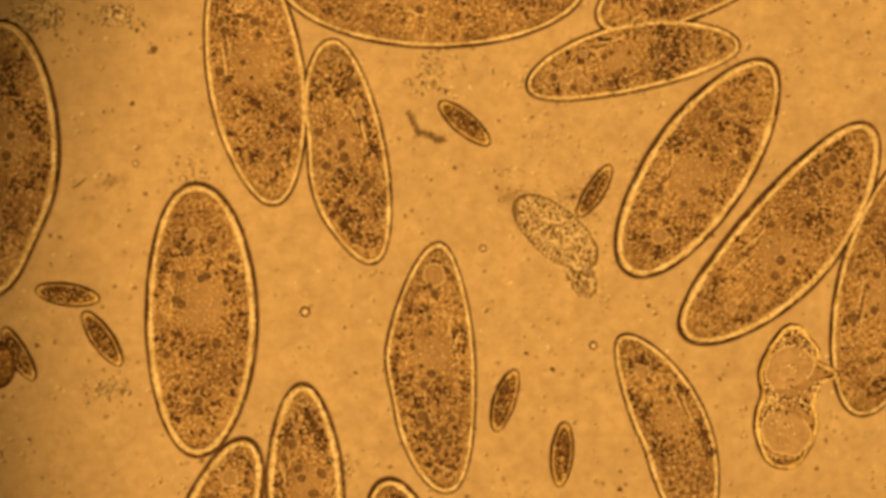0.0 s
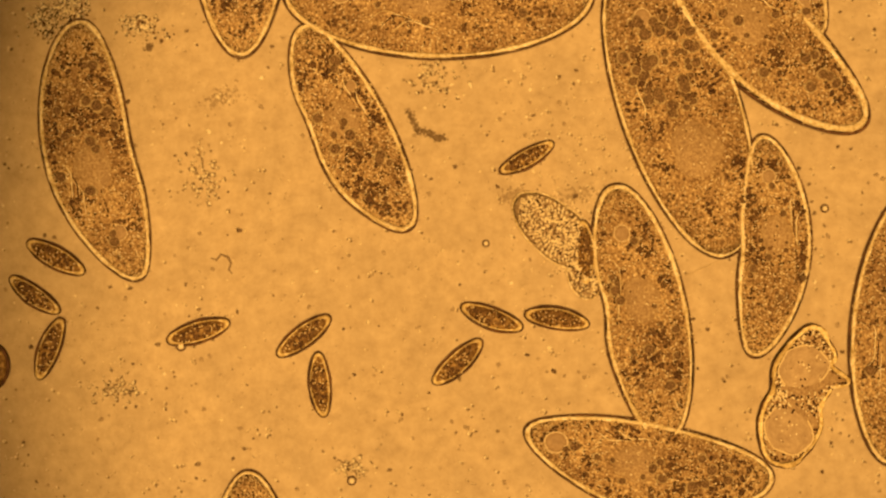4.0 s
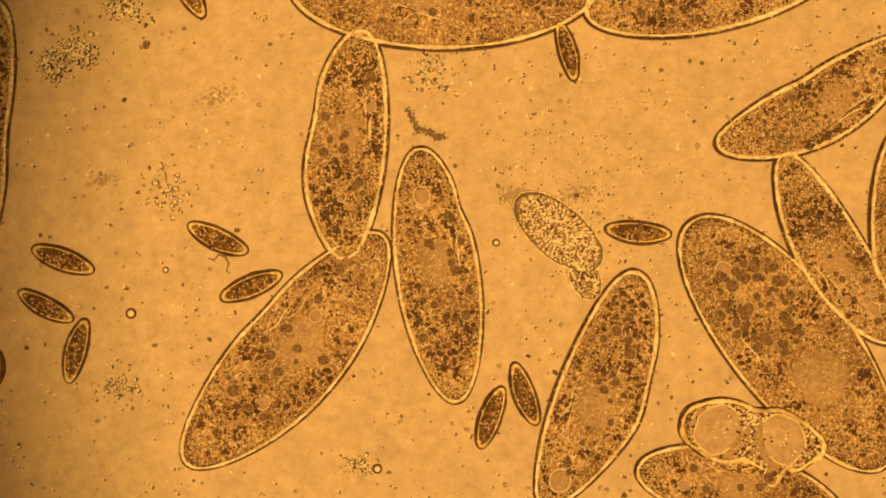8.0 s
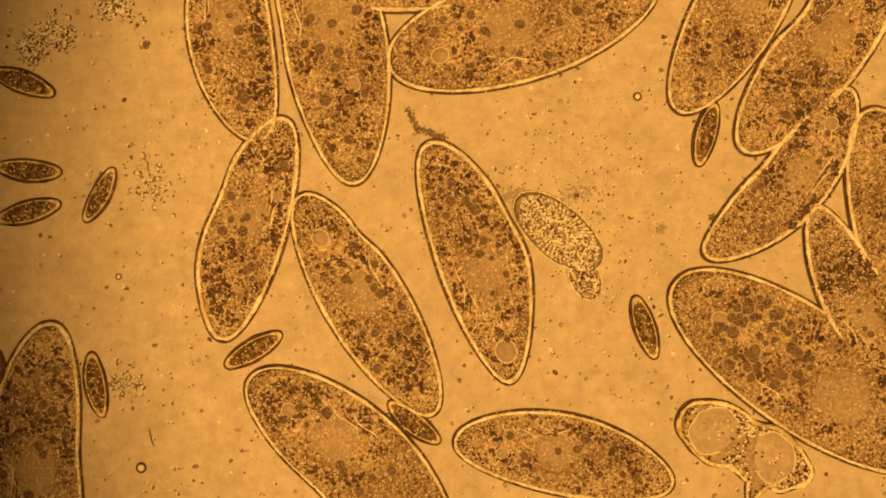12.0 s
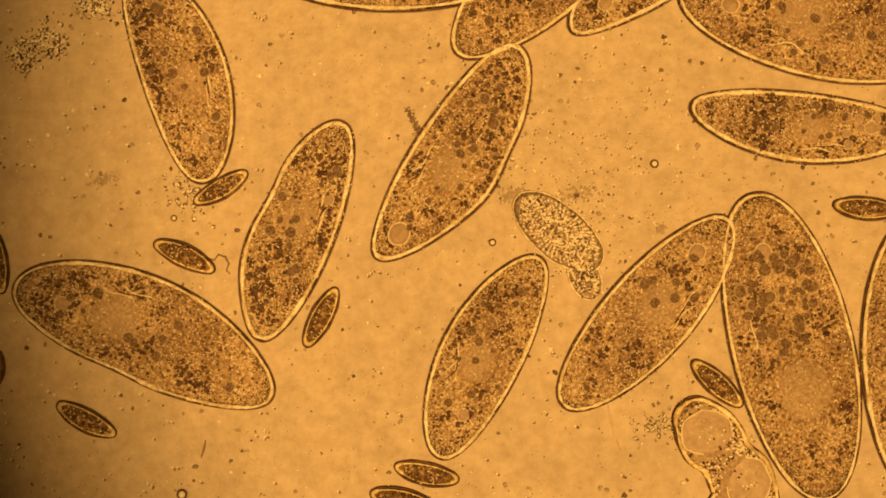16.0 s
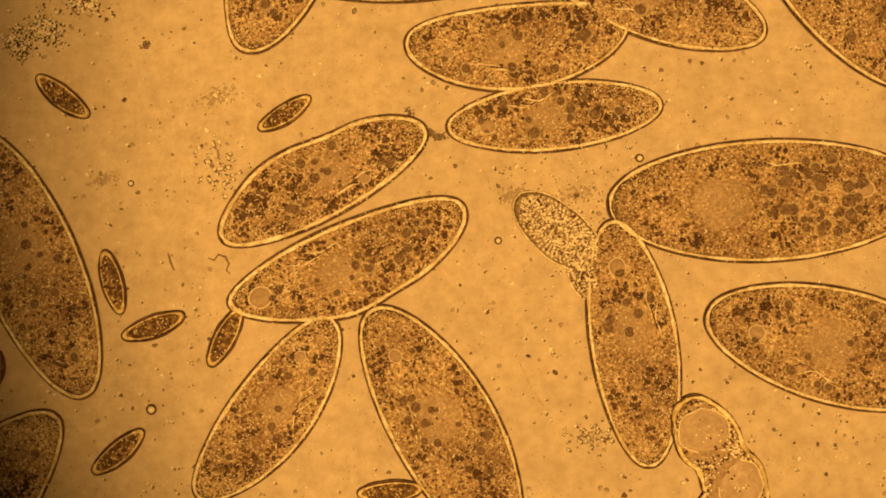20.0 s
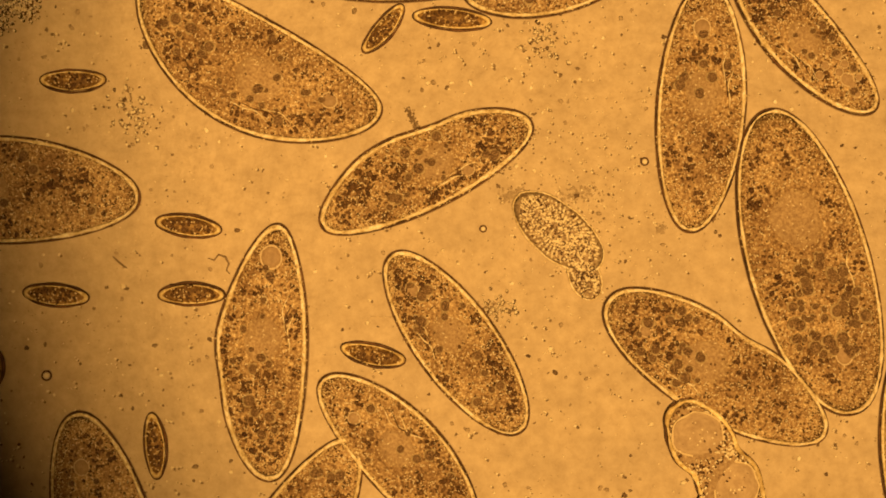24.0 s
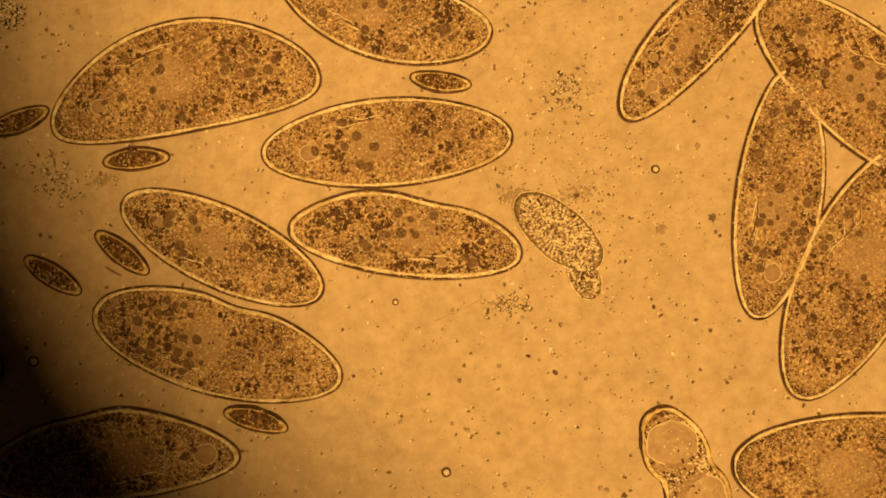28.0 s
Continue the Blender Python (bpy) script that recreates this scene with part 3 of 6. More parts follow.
def vesicle():
    """A pale two-lobed body with a spur on its side and two clear pools."""
    rng = np.random.default_rng(31)
    L, W, n = 262 * UNIT, 122 * UNIT, 240
    ob = thing("two_lobed_vesicle", "pale two-lobed cell with thick golden rim and spur", "protist")
    pts = []
    for i in range(n):
        th = 2 * math.pi * i / n
        c, s = math.cos(th), math.sin(th)
        w = W / 2 * abs(s) ** 0.8 * (1 - 0.2 * math.exp(-((c - 0.02) / 0.2) ** 2))
        if c < 0:
            w *= 1 - 0.30 * c * c
        if s > 0:
            w += W * 0.27 * math.exp(-abs((c + 0.38) / 0.10) ** 3)
        if s > 0:
            w += W * 0.07 * math.exp(-((c + 0.66) / 0.14) ** 2) - W * 0.05 * math.exp(-((c + 0.56) / 0.06) ** 2)
        w *= 1 + 0.05 * noise.noise(Vector((c * 4, s * 4, 1)))
        pts.append((L / 2 * c, math.copysign(w, s)))
    zm, zt = 0.0062, 0.0105
    e = 1.4 * UNIT
    mesh_ob("body", *body([(x * 0.97, y * 0.95) for x, y in pts], zm, zt, 7), NUCLEUS, ob)
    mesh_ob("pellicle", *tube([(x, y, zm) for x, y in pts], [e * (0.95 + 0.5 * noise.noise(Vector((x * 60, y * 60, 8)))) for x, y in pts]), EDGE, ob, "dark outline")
    mesh_ob("rim", *tube([(x * 0.962, y * 0.925, zm + 0.0022) for x, y in pts], [UNIT * (3.9 + 3.0 * noise.noise(Vector((x * 70, y * 70, 2))) + 1.8 * noise.noise(Vector((x * 210, y * 210, 4)))) for x, y in pts], flat=0.7), GOLD_RIM, ob, "thick bright golden rim")
    for cx, cy, r in ((0.47, 0.0, 45), (-0.38, -0.06, 44)):
        pool = place("clear_pool", PALE_POOL, ob, "large clear pool")
        pool.matrix_basis = Matrix.LocRotScale((cx * L / 2, cy * W / 2, zt - 0.0008), Euler((0, 0, 2 * cx)), (r * UNIT, r * UNIT * 0.9, 3 * UNIT))
        ring = place("pool_ring", RING_THIN, pool)
        ring.matrix_basis = Matrix.Translation((0, 0, 0.1))
    items = []
    for x, y, f in inside(pts, rng, 1100, 0.93):
        near = min(math.hypot(x - 0.5 * L / 2, y), math.hypot(x + 0.36 * L / 2, y))
        if near > 46 * UNIT or f > 0.84 or rng.random() < 0.16:
            items.append((x, y, dome_z(f, zm, zt) + 0.0006, UNIT * (0.9 + 1.6 * rng.random()), 0.8))
    cut = int(len(items) * 0.46)
    mesh_ob("grain_layer", *lumps(items[:cut], BALL, rng), GRAIN, ob)["kind"] = "stuff"
    mesh_ob("oil_layer", *lumps(items[cut:], BALL, rng), GOLD, ob)["kind"] = "stuff"
    CELLS["vesicle"] = (ob, 256, zm)
    return ob


PALE_POOL = unit_mesh("clear_pool", wavy(0.16, 7), POOL)
RING_THIN = unit_mesh("pool_ring", tube([tuple(q) for q in wavy(0.16, 7)[0][97:129]], [0.045 + 0.03 * math.sin(i * 1.9) * math.sin(i * 0.7 + 1) for i in range(32)], sides=6), OIL)


def cluster(key, seed, sx, sy, count, label, worm=0, tilt=0.0, halves=(), shade=HAZE):
    """A loose flock of tiny grains that drifts as one."""
    rng = np.random.default_rng(500 + seed)
    ob = thing("debris_cluster", label, "debris")
    dark, bright = [], []
    for k in range(count):
        u, v = rng.normal(0, sx * 0.5), rng.normal(0, sy * 0.5)
        if rng.random() < 0.12:
            u, v = 1.8 * u, 1.8 * v
        if halves:
            u, v = u * 0.55 + halves[k % 2], v + 0.12 * abs(halves[0]) * (k % 2)
        x, y, r = u * math.cos(tilt) - v * math.sin(tilt), u * math.sin(tilt) + v * math.cos(tilt), 1.0 + 2.1 * rng.random() ** 1.6
        bright.append((x * UNIT, y * UNIT, 0.0010 + 0.0008 * rng.random(), UNIT * r, 0.7))
        a = rng.normal(-0.8, 0.9)       # the grain's shaded side, built as a dark lump
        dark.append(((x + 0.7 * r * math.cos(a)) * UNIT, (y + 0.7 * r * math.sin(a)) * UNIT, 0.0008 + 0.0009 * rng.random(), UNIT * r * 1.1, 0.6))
    # Shade on the grains is put in as this layer of dark offset lumps.
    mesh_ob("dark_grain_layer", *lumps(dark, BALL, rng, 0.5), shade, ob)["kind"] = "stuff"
    mesh_ob("bright_grain_layer", *lumps(bright, BALL, rng, 0.6), GOLD, ob)["kind"] = "stuff"
    for k in range(worm):
        a, p = rng.random() * 6, [(rng.normal(0, sx * 0.3) * UNIT, rng.normal(0, sy * 0.3) * UNIT, 0.0012)]
        for _ in range(7):
            a += rng.normal(0, 0.7)
            p.append((p[-1][0] + 5 * UNIT * math.cos(a), p[-1][1] + 5 * UNIT * math.sin(a), 0.0012))
        mesh_ob("thread", *tube(p, 1.5 * UNIT, closed=False, sides=5), GOLD if k % 2 else HAZE, ob)
    CELLS[key] = (ob, 0, 0)
    return ob


def thread(name, path, radius, mat, label, turn_to=None, key=None):
    """A bent thread lying on the glass; path in steps of the field about its own middle."""
    ob = tagged(mesh_ob(name, *tube([(x * UNIT, -y * UNIT, radius * UNIT) for x, y in path], radius * UNIT, closed=False, sides=6, flat=0.7), mat), label, "debris")
    if turn_to:
        x, y, _ = field(*turn_to)
        ob.matrix_basis = pose(x, y, 0)
    if key:
        CELLS[key] = (ob, 0, 0)
    return ob


def smear(name, at, spread, turn, count, mat, label):
    """A soft patch of very fine matter on the glass."""
    rng = np.random.default_rng(int(at[0] * 7 + at[1]))
    items = [(rng.normal(0, spread[0]) * UNIT, rng.normal(0, spread[1]) * UNIT, 0.0001, UNIT * (1.2 + 1.6 * rng.random()), 0.3) for _ in range(count)]
    ob = tagged(mesh_ob(name, *lumps(items, GRAINY, rng, 0.3), mat), label, "debris")
    x, y, _ = field(*at)
    ob.matrix_basis = pose(x, y, 0, 0, 0, turn)
    return ob


def bubble(key, r, at=None):
    """A tiny round droplet: dark ring, bright middle."""
    ob = thing("droplet", "tiny bright round oil droplet with a dark ring", "droplet", "oil droplets")
    r *= 0.8
    core = place("core", DROP_MESH, ob)
    core.matrix_basis = Matrix.LocRotScale((0, 0, r * UNIT * 0.6), None, (r * UNIT * 0.8, r * UNIT * 0.8, r * UNIT * 0.6))
    ring = place("ring", DROP_RING, ob, "dark ring")
    ring.matrix_basis = Matrix.LocRotScale((0, 0, r * UNIT * 0.5), None, (r * UNIT, r * UNIT, r * UNIT))
    if at:
        x, y, _ = field(*at)
        ob.matrix_basis = pose(x, y, 0)
    CELLS[key] = (ob, 0, 0)
    return ob


DROP_MESH = unit_mesh("core", ROUND, GOLD)
DROP_RING = unit_mesh("ring", tube([(math.cos(2 * math.pi * i / 20), math.sin(2 * math.pi * i / 20), 0) for i in range(20)], 0.22, sides=6), EDGE)


def specks():
    """Fine dust on the glass, too much to count; pale specks get a built-in shaded side."""
    rng = np.random.default_rng(5)
    dark, pale, faint = [], [], []
    for _ in range(2600):
        x, y, _ = field(rng.uniform(-60, 1630), rng.uniform(-60, 940))
        r = UNIT * (0.75 + 3.4 * rng.random() ** 5)
        (dark if rng.random() < 0.3 else pale if rng.random() < 0.45 else faint).append((x, y, 0.0002, r, 0.5))
    for _ in range(420):
        x, y, _ = field(rng.normal(1060, 95), rng.normal(330, 150))
        r = UNIT * (0.9 + 1.3 * rng.random() ** 2)
        pale.append((x, y, 0.0004, r, 0.6))
        # shaded side of the pale speck, laid in as a dark copy
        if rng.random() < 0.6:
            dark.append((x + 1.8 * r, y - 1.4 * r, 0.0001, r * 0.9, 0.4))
    for _ in range(560):
        x, y, _ = field(rng.uniform(-60, 1630), rng.uniform(-60, 940))
        for _ in range(1 + int(4 * rng.random() ** 3)):
            r = UNIT * (0.9 + 1.7 * rng.random() ** 2)
            pale.append((x, y, 0.0004, r, 0.7))
            # dark copy at the lower right stands for the speck's shade
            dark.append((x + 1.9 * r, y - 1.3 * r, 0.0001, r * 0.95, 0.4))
            x, y = x + rng.normal(0, 6) * UNIT, y + rng.normal(0, 4) * UNIT
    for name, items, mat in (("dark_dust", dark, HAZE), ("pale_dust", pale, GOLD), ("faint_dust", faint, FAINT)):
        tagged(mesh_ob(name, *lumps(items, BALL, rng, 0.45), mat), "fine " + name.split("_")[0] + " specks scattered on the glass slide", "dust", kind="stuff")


def wisp(name, path, at, width, count, mat, label):
    """A soft kinked wisp of fine matter along a path."""
    rng = np.random.default_rng(int(at[0] + 13 * at[1]))
    items = []
    for _ in range(count):
        k = rng.random() * (len(path) - 1.001)
        (x0, y0), (x1, y1), u = path[int(k)], path[int(k) + 1], k % 1
        items.append(((x0 + u * (x1 - x0) + rng.normal(0, width)) * UNIT, -(y0 + u * (y1 - y0) + rng.normal(0, width)) * UNIT, 0.0002, UNIT * (1.0 + 1.3 * rng.random()), 0.4))
    ob = tagged(mesh_ob(name, *lumps(items, GRAINY, rng, 0.3), mat), label, "debris")
    x, y, _ = field(*at)
    ob.matrix_basis = pose(x, y, 0)
    return ob


ghost()
vesicle()
cluster("flock_a", 1, 48, 26, 420, "large loose cluster of golden grains with dark shaded sides", 2, 0.42, (-26, 27), GRAIN)
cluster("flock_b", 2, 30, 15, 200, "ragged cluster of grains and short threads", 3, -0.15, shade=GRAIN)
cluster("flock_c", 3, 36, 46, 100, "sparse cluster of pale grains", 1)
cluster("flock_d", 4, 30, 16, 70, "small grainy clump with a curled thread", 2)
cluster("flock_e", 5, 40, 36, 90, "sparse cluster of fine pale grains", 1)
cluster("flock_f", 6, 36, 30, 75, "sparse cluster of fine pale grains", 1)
wisp("dark_wisp", [(-35, -25), (-28, -8), (-20, 8), (-5, 12), (8, 18), (18, 25), (30, 22)], (757, 219), 3.2, 330, HAZE, "short dark kinked wisp on the glass")
thread("curled_thread", [(-25, -8), (-14, -4), (-6, -14), (6, -10), (12, 2), (8, 14), (14, 20)], 2.0, HAZE, "thin curled thread on the glass", (393, 465))
smear("dark_smear", (183, 320), (11.0, 4.5), 18, 110, FAINT, "faint dark smear on the glass")
smear("dark_smear", (905, 345), (13.2, 5.4), 18, 110, FAINT, "faint dark smear beside the burst cell")
smear("dark_smear", (388, 171), (17.6, 7.2), 18, 110, FAINT, "faint round smear on the glass")
smear("dark_smear", (1022, 345), (19.8, 8.1), 18, 110, FAINT, "faint round smear on the glass")
smear("dark_speck", (1262, 386), (3.6, 3.1), 0, 45, HAZE, "dark round speck on the glass")
smear("dark_speck", (1170, 406), (4.8, 4.2), 0, 45, FAINT, "dark round speck on the glass")
smear("dark_speck", (258, 79), (4.4, 3.8), 0, 45, HAZE, "dark round speck on the glass")
thread("needle", [(-60, 0), (-20, 1.5), (20, 1), (60, -1)], 1.3, STREAK, "long thin pale needle", key="needle_a")
thread("needle", [(-45, 0), (-15, 2), (15, 2), (45, -1)], 1.3, STREAK, "long thin pale needle", key="needle_b")
thread("splinter", [(-16, 0), (0, 1), (16, 0)], 2.0, HAZE, "tiny dark splinter drifting over the glass", key="splinter")
bubble("drop_a", 10)
bubble("drop_b", 7)
bubble("drop_c", 8)
bubble("drop_d", 9)
bubble("drop_e", 6)
bubble("drop_f", 11)
edge_ring = thing("round_cyst", "dark-rimmed round cyst stuck to the glass slide", "cyst")
mesh_ob("shell", *body(outline(80 * UNIT, 62 * UNIT, n=40), 0.007, 0.012, 6), SMALL, edge_ring)
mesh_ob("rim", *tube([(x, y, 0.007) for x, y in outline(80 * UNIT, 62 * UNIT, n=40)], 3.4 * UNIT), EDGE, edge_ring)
edge_ring.matrix_basis = pose(*field(-25, 652, 0.007)[:2], 0, 0, 0, 90)
specks()


# ---- what moves ----
def glide(rows, z=0.0):
    """Rows of seconds, x, y and heading in degrees."""
    def k(t):       # while the objective is racked up it sees a slightly wider field
        ends = [(t0, u0 + (u1 - u0) * (t - t0) / (t1 - t0)) for (t0, u0), (t1, u1) in zip(FOCUS, FOCUS[1:]) if t0 <= t <= t1]
        return 1 + ends[0][1] / EYE

    return [(t, pose(x * k(t), y * k(t), z, 0, 0, a)) for t, x, y, a in rows]


def motions():
    walk(CELLS["A"][0], glide([(0, -0.3943, 0.0801, 87.8), (0.5, -0.3685, 0.0653, 64.5), (1, -0.4400, 0.0664, 14.9), (1.5, -0.5385, 0.0581, 14.0), (2.5, -0.6602, 0.0502, 9.3), (28, -0.6602, 0.0502, 9.3)]))
    walk(CELLS["T"][0], glide([(0, -0.6377, 0.0576, 5.9), (1.5, -0.5160, 0.0750, 9.7), (2, -0.3887, 0.0797, 9.7), (2.5, -0.3432, 0.0768, -13.9), (3, -0.2992, 0.0683, -50.0), (3.5, -0.2642, 0.0487, -73.5), (5.5, -0.4688, 0.3010, -79.9), (6.5, -0.4221, 0.3035, -87.5), (7, -0.3767, 0.2478, -90.6), (7.5, -0.3824, 0.1718, -100.1), (8, -0.4068, 0.1023, -94.2), (8.5, -0.4249, 0.0800, -90.7), (9, -0.3887, 0.0674, -73.1), (9.5, -0.3673, 0.0013, -68.1), (10, -0.3477, -0.0675, -79.7), (10.5, -0.3374, -0.1277, -89.4), (11, -0.3534, -0.1808, -99.0), (11.5, -0.3562, -0.1838, -100.3), (12, -0.3433, -0.1832, -88.0), (12.5, -0.3371, -0.2276, -85.5), (14.5, -0.3309, -0.3621, -85.0), (28, -0.3298, -0.3621, -85.0)]))
    walk(CELLS["B"][0], glide([(0, -0.1652, 0.1516, 98.5), (0.5, -0.1716, 0.1763, 99.1), (1, -0.1692, 0.1476, 100.3), (1.5, -0.1699, 0.1256, 99.1), (2, -0.1686, 0.1382, 98.5), (2.5, -0.1752, 0.2034, 101.0), (3, -0.1683, 0.2516, 96.1), (3.5, -0.1715, 0.2859, 92.1), (5.5, -0.2056, 0.2736, 90.0), (6, -0.1869, 0.3132, 91.8), (6.5, -0.1782, 0.3431, 91.2), (8, -0.0665, 0.3406, 77.5), (8.5, -0.0761, 0.3067, 67.3), (9, -0.1381, 0.2697, 64.6), (9.5, -0.1559, 0.3580, 72.3), (11, -0.1758, 0.4523, 82.6), (28, -0.1758, 0.4523, 82.6)]))
    walk(CELLS["C"][0], glide([(0, -0.0809, 0.0861, 101.0), (0.5, -0.0797, 0.0864, 104.6), (1, -0.0730, 0.0866, 106.6), (1.5, -0.0757, 0.0903, 107.0), (2, -0.0727, 0.0911, 109.1), (2.5, -0.0739, 0.0953, 110.0), (3, -0.0750, 0.1003, 114.2), (3.5, -0.0789, 0.1070, 117.9), (5.5, -0.0672, 0.0931, 108.6), (6, -0.0656, 0.0832, 100.5), (6.5, -0.0619, 0.0801, 95.7), (7, -0.0664, 0.0775, 94.2), (7.5, -0.0667, 0.0843, 89.1), (8, -0.0799, 0.0921, 85.5), (8.5, -0.1134, 0.0859, 68.0), (9, -0.1447, 0.0792, 75.5), (9.5, -0.1588, 0.0611, 85.8), (10, -0.1608, 0.0494, 88.6), (10.5, -0.1596, 0.0454, 81.5), (11, -0.1626, 0.0452, 79.4), (11.5, -0.1644, 0.0293, 80.8), (12, -0.1681, 0.0179, 74.0), (12.5, -0.1753, 0.0137, 74.5), (14.5, -0.1567, -0.0025, 93.7), (15, -0.1489, -0.0040, 81.8), (15.5, -0.1412, 0.0010, 70.2), (16, -0.1258, 0.0161, 69.1), (16.5, -0.1158, 0.0318, 69.2), (17, -0.1057, 0.0472, 69.1), (17.5, -0.0956, 0.0617, 69.8), (18, -0.0918, 0.0832, 72.0), (18.5, -0.0843, 0.1022, 68.9), (19, -0.0909, 0.0722, 51.8), (19.5, -0.1040, 0.0612, 41.0), (20, -0.1057, 0.0581, 28.5), (20.5, -0.1013, 0.0526, 14.0), (21, -0.0777, 0.0461, 0.0), (21.5, -0.0631, 0.0485, -2.7), (23.5, -0.0234, 0.0605, 21.9), (24, -0.0146, 0.0664, 26.3), (24.5, -0.0003, 0.0760, 28.5), (25, 0.0169, 0.0846, 27.2), (25.5, 0.0266, 0.0824, 28.4), (26, -0.0069, 0.0588, 31.6), (26.5, -0.0216, 0.0454, 27.5), (27, -0.0348, 0.0402, 15.5), (27.5, -0.0377, 0.0278, -1.5), (27.8, -0.0358, 0.0211, -4.9), (28, -0.0333, 0.0067, -6.6)]))
    walk(CELLS["D"][0], glide([(0, -0.0094, 0.2387, 179.0), (1, -0.0094, 0.2337, 179.6), (3.5, -0.0045, 0.2295, 179.3), (5.5, -0.0020, 0.2283, 179.8), (7, 0.0030, 0.2332, 179.8), (8, 0.0017, 0.2375, 180.5), (8.5, -0.0020, 0.2449, 184.7), (9, -0.0169, 0.2536, 188.4), (10, -0.0169, 0.2548, 190.0), (11, -0.0342, 0.2548, 187.8), (11.5, -0.0342, 0.2660, 183.1), (12, -0.0342, 0.2709, 181.0), (16, -0.0417, 0.2722, 180.5), (18, -0.0466, 0.2794, 180.0), (28, -0.0466, 0.2809, 180.0)]))
    walk(CELLS["E"][0], glide([(0, 0.1679, 0.1620, -168.4), (0.5, 0.2297, 0.1689, -143.2), (1, 0.2273, 0.1963, -106.2), (1.5, 0.2236, 0.1449, -96.9), (2, 0.2444, 0.1936, -106.7), (2.5, 0.2701, 0.2147, -82.3), (3, 0.2771, 0.2291, -45.5), (3.5, 0.2924, 0.2953, -56.3), (4.5, 0.3008, 0.2403, -78.4), (5.5, 0.3007, 0.1609, -81.3), (6, 0.2974, 0.1186, -70.6), (6.5, 0.3143, 0.0871, -65.5), (7, 0.3291, 0.0551, -65.4), (7.5, 0.3396, 0.0315, -67.1), (8, 0.3488, 0.0010, -59.4), (8.5, 0.3580, -0.0084, -57.1), (9, 0.3622, -0.0285, -58.5), (9.5, 0.3706, -0.0493, -55.8), (10, 0.3697, -0.0649, -55.1), (10.5, 0.3515, -0.0581, -54.4), (11, 0.3746, -0.0569, -56.5), (11.5, 0.3670, -0.0351, -58.7), (12, 0.3746, -0.0473, -60.7), (12.5, 0.3873, -0.0746, -68.5), (14.5, 0.3607, 0.0271, -87.0), (15, 0.3557, 0.0541, -93.1), (15.5, 0.3542, 0.0915, -70.6), (16, 0.3161, 0.1149, -6.5), (16.5, 0.2718, 0.1280, -23.4), (17, 0.2634, 0.1702, -18.9), (17.5, 0.2337, 0.1806, -31.8), (18, 0.2431, 0.1916, -71.4), (18.5, 0.2352, 0.1555, -91.5), (19, 0.2347, 0.1950, -136.0), (19.5, 0.2634, 0.3056, -130.8), (20, 0.2662, 0.3093, -112.5), (20.5, 0.2487, 0.2048, -103.8), (21, 0.2609, 0.2199, -134.0), (21.5, 0.2684, 0.2095, -156.3), (22.5, 0.2645, 0.2567, -95.9), (23.5, 0.2418, 0.2167, -43.5), (24, 0.3172, 0.1968, -49.7), (24.5, 0.3009, 0.2314, -98.5), (25, 0.2986, 0.2038, -99.6), (25.5, 0.3202, 0.2212, -100.5), (26, 0.3188, 0.2221, -99.6), (26.5, 0.3017, 0.1707, -97.1), (27, 0.2847, 0.0980, -90.0), (27.5, 0.2518, 0.1362, -86.1), (27.8, 0.2380, 0.1730, -116.5), (28, 0.2280, 0.1860, -134.5)]))
    walk(CELLS["E3"][0], glide([(0, 0.1570, 0.4477, 168.7), (18.5, 0.2116, 0.3503, 168.7), (19, 0.2233, 0.2863, 160.7), (19.5, 0.2267, 0.2182, 155.7), (20, 0.1869, 0.2245, 160.3), (20.5, 0.1883, 0.3122, 162.0), (22, 0.1629, 0.4452, 166.0), (28, 0.1570, 0.4428, 166.0)]))
    walk(CELLS["F"][0], glide([(0, 0.2260, 0.0720, -124.1), (0.5, 0.2526, 0.1081, -143.7), (1, 0.2919, 0.1332, -146.0), (1.5, 0.3307, 0.1848, -128.0), (2, 0.3584, 0.2099, -106.5), (2.5, 0.3786, 0.2565, -102.8), (3, 0.3930, 0.3383, -101.6), (4.5, 0.4302, 0.5370, -102.8), (28, 0.4302, 0.5370, -102.8)]))
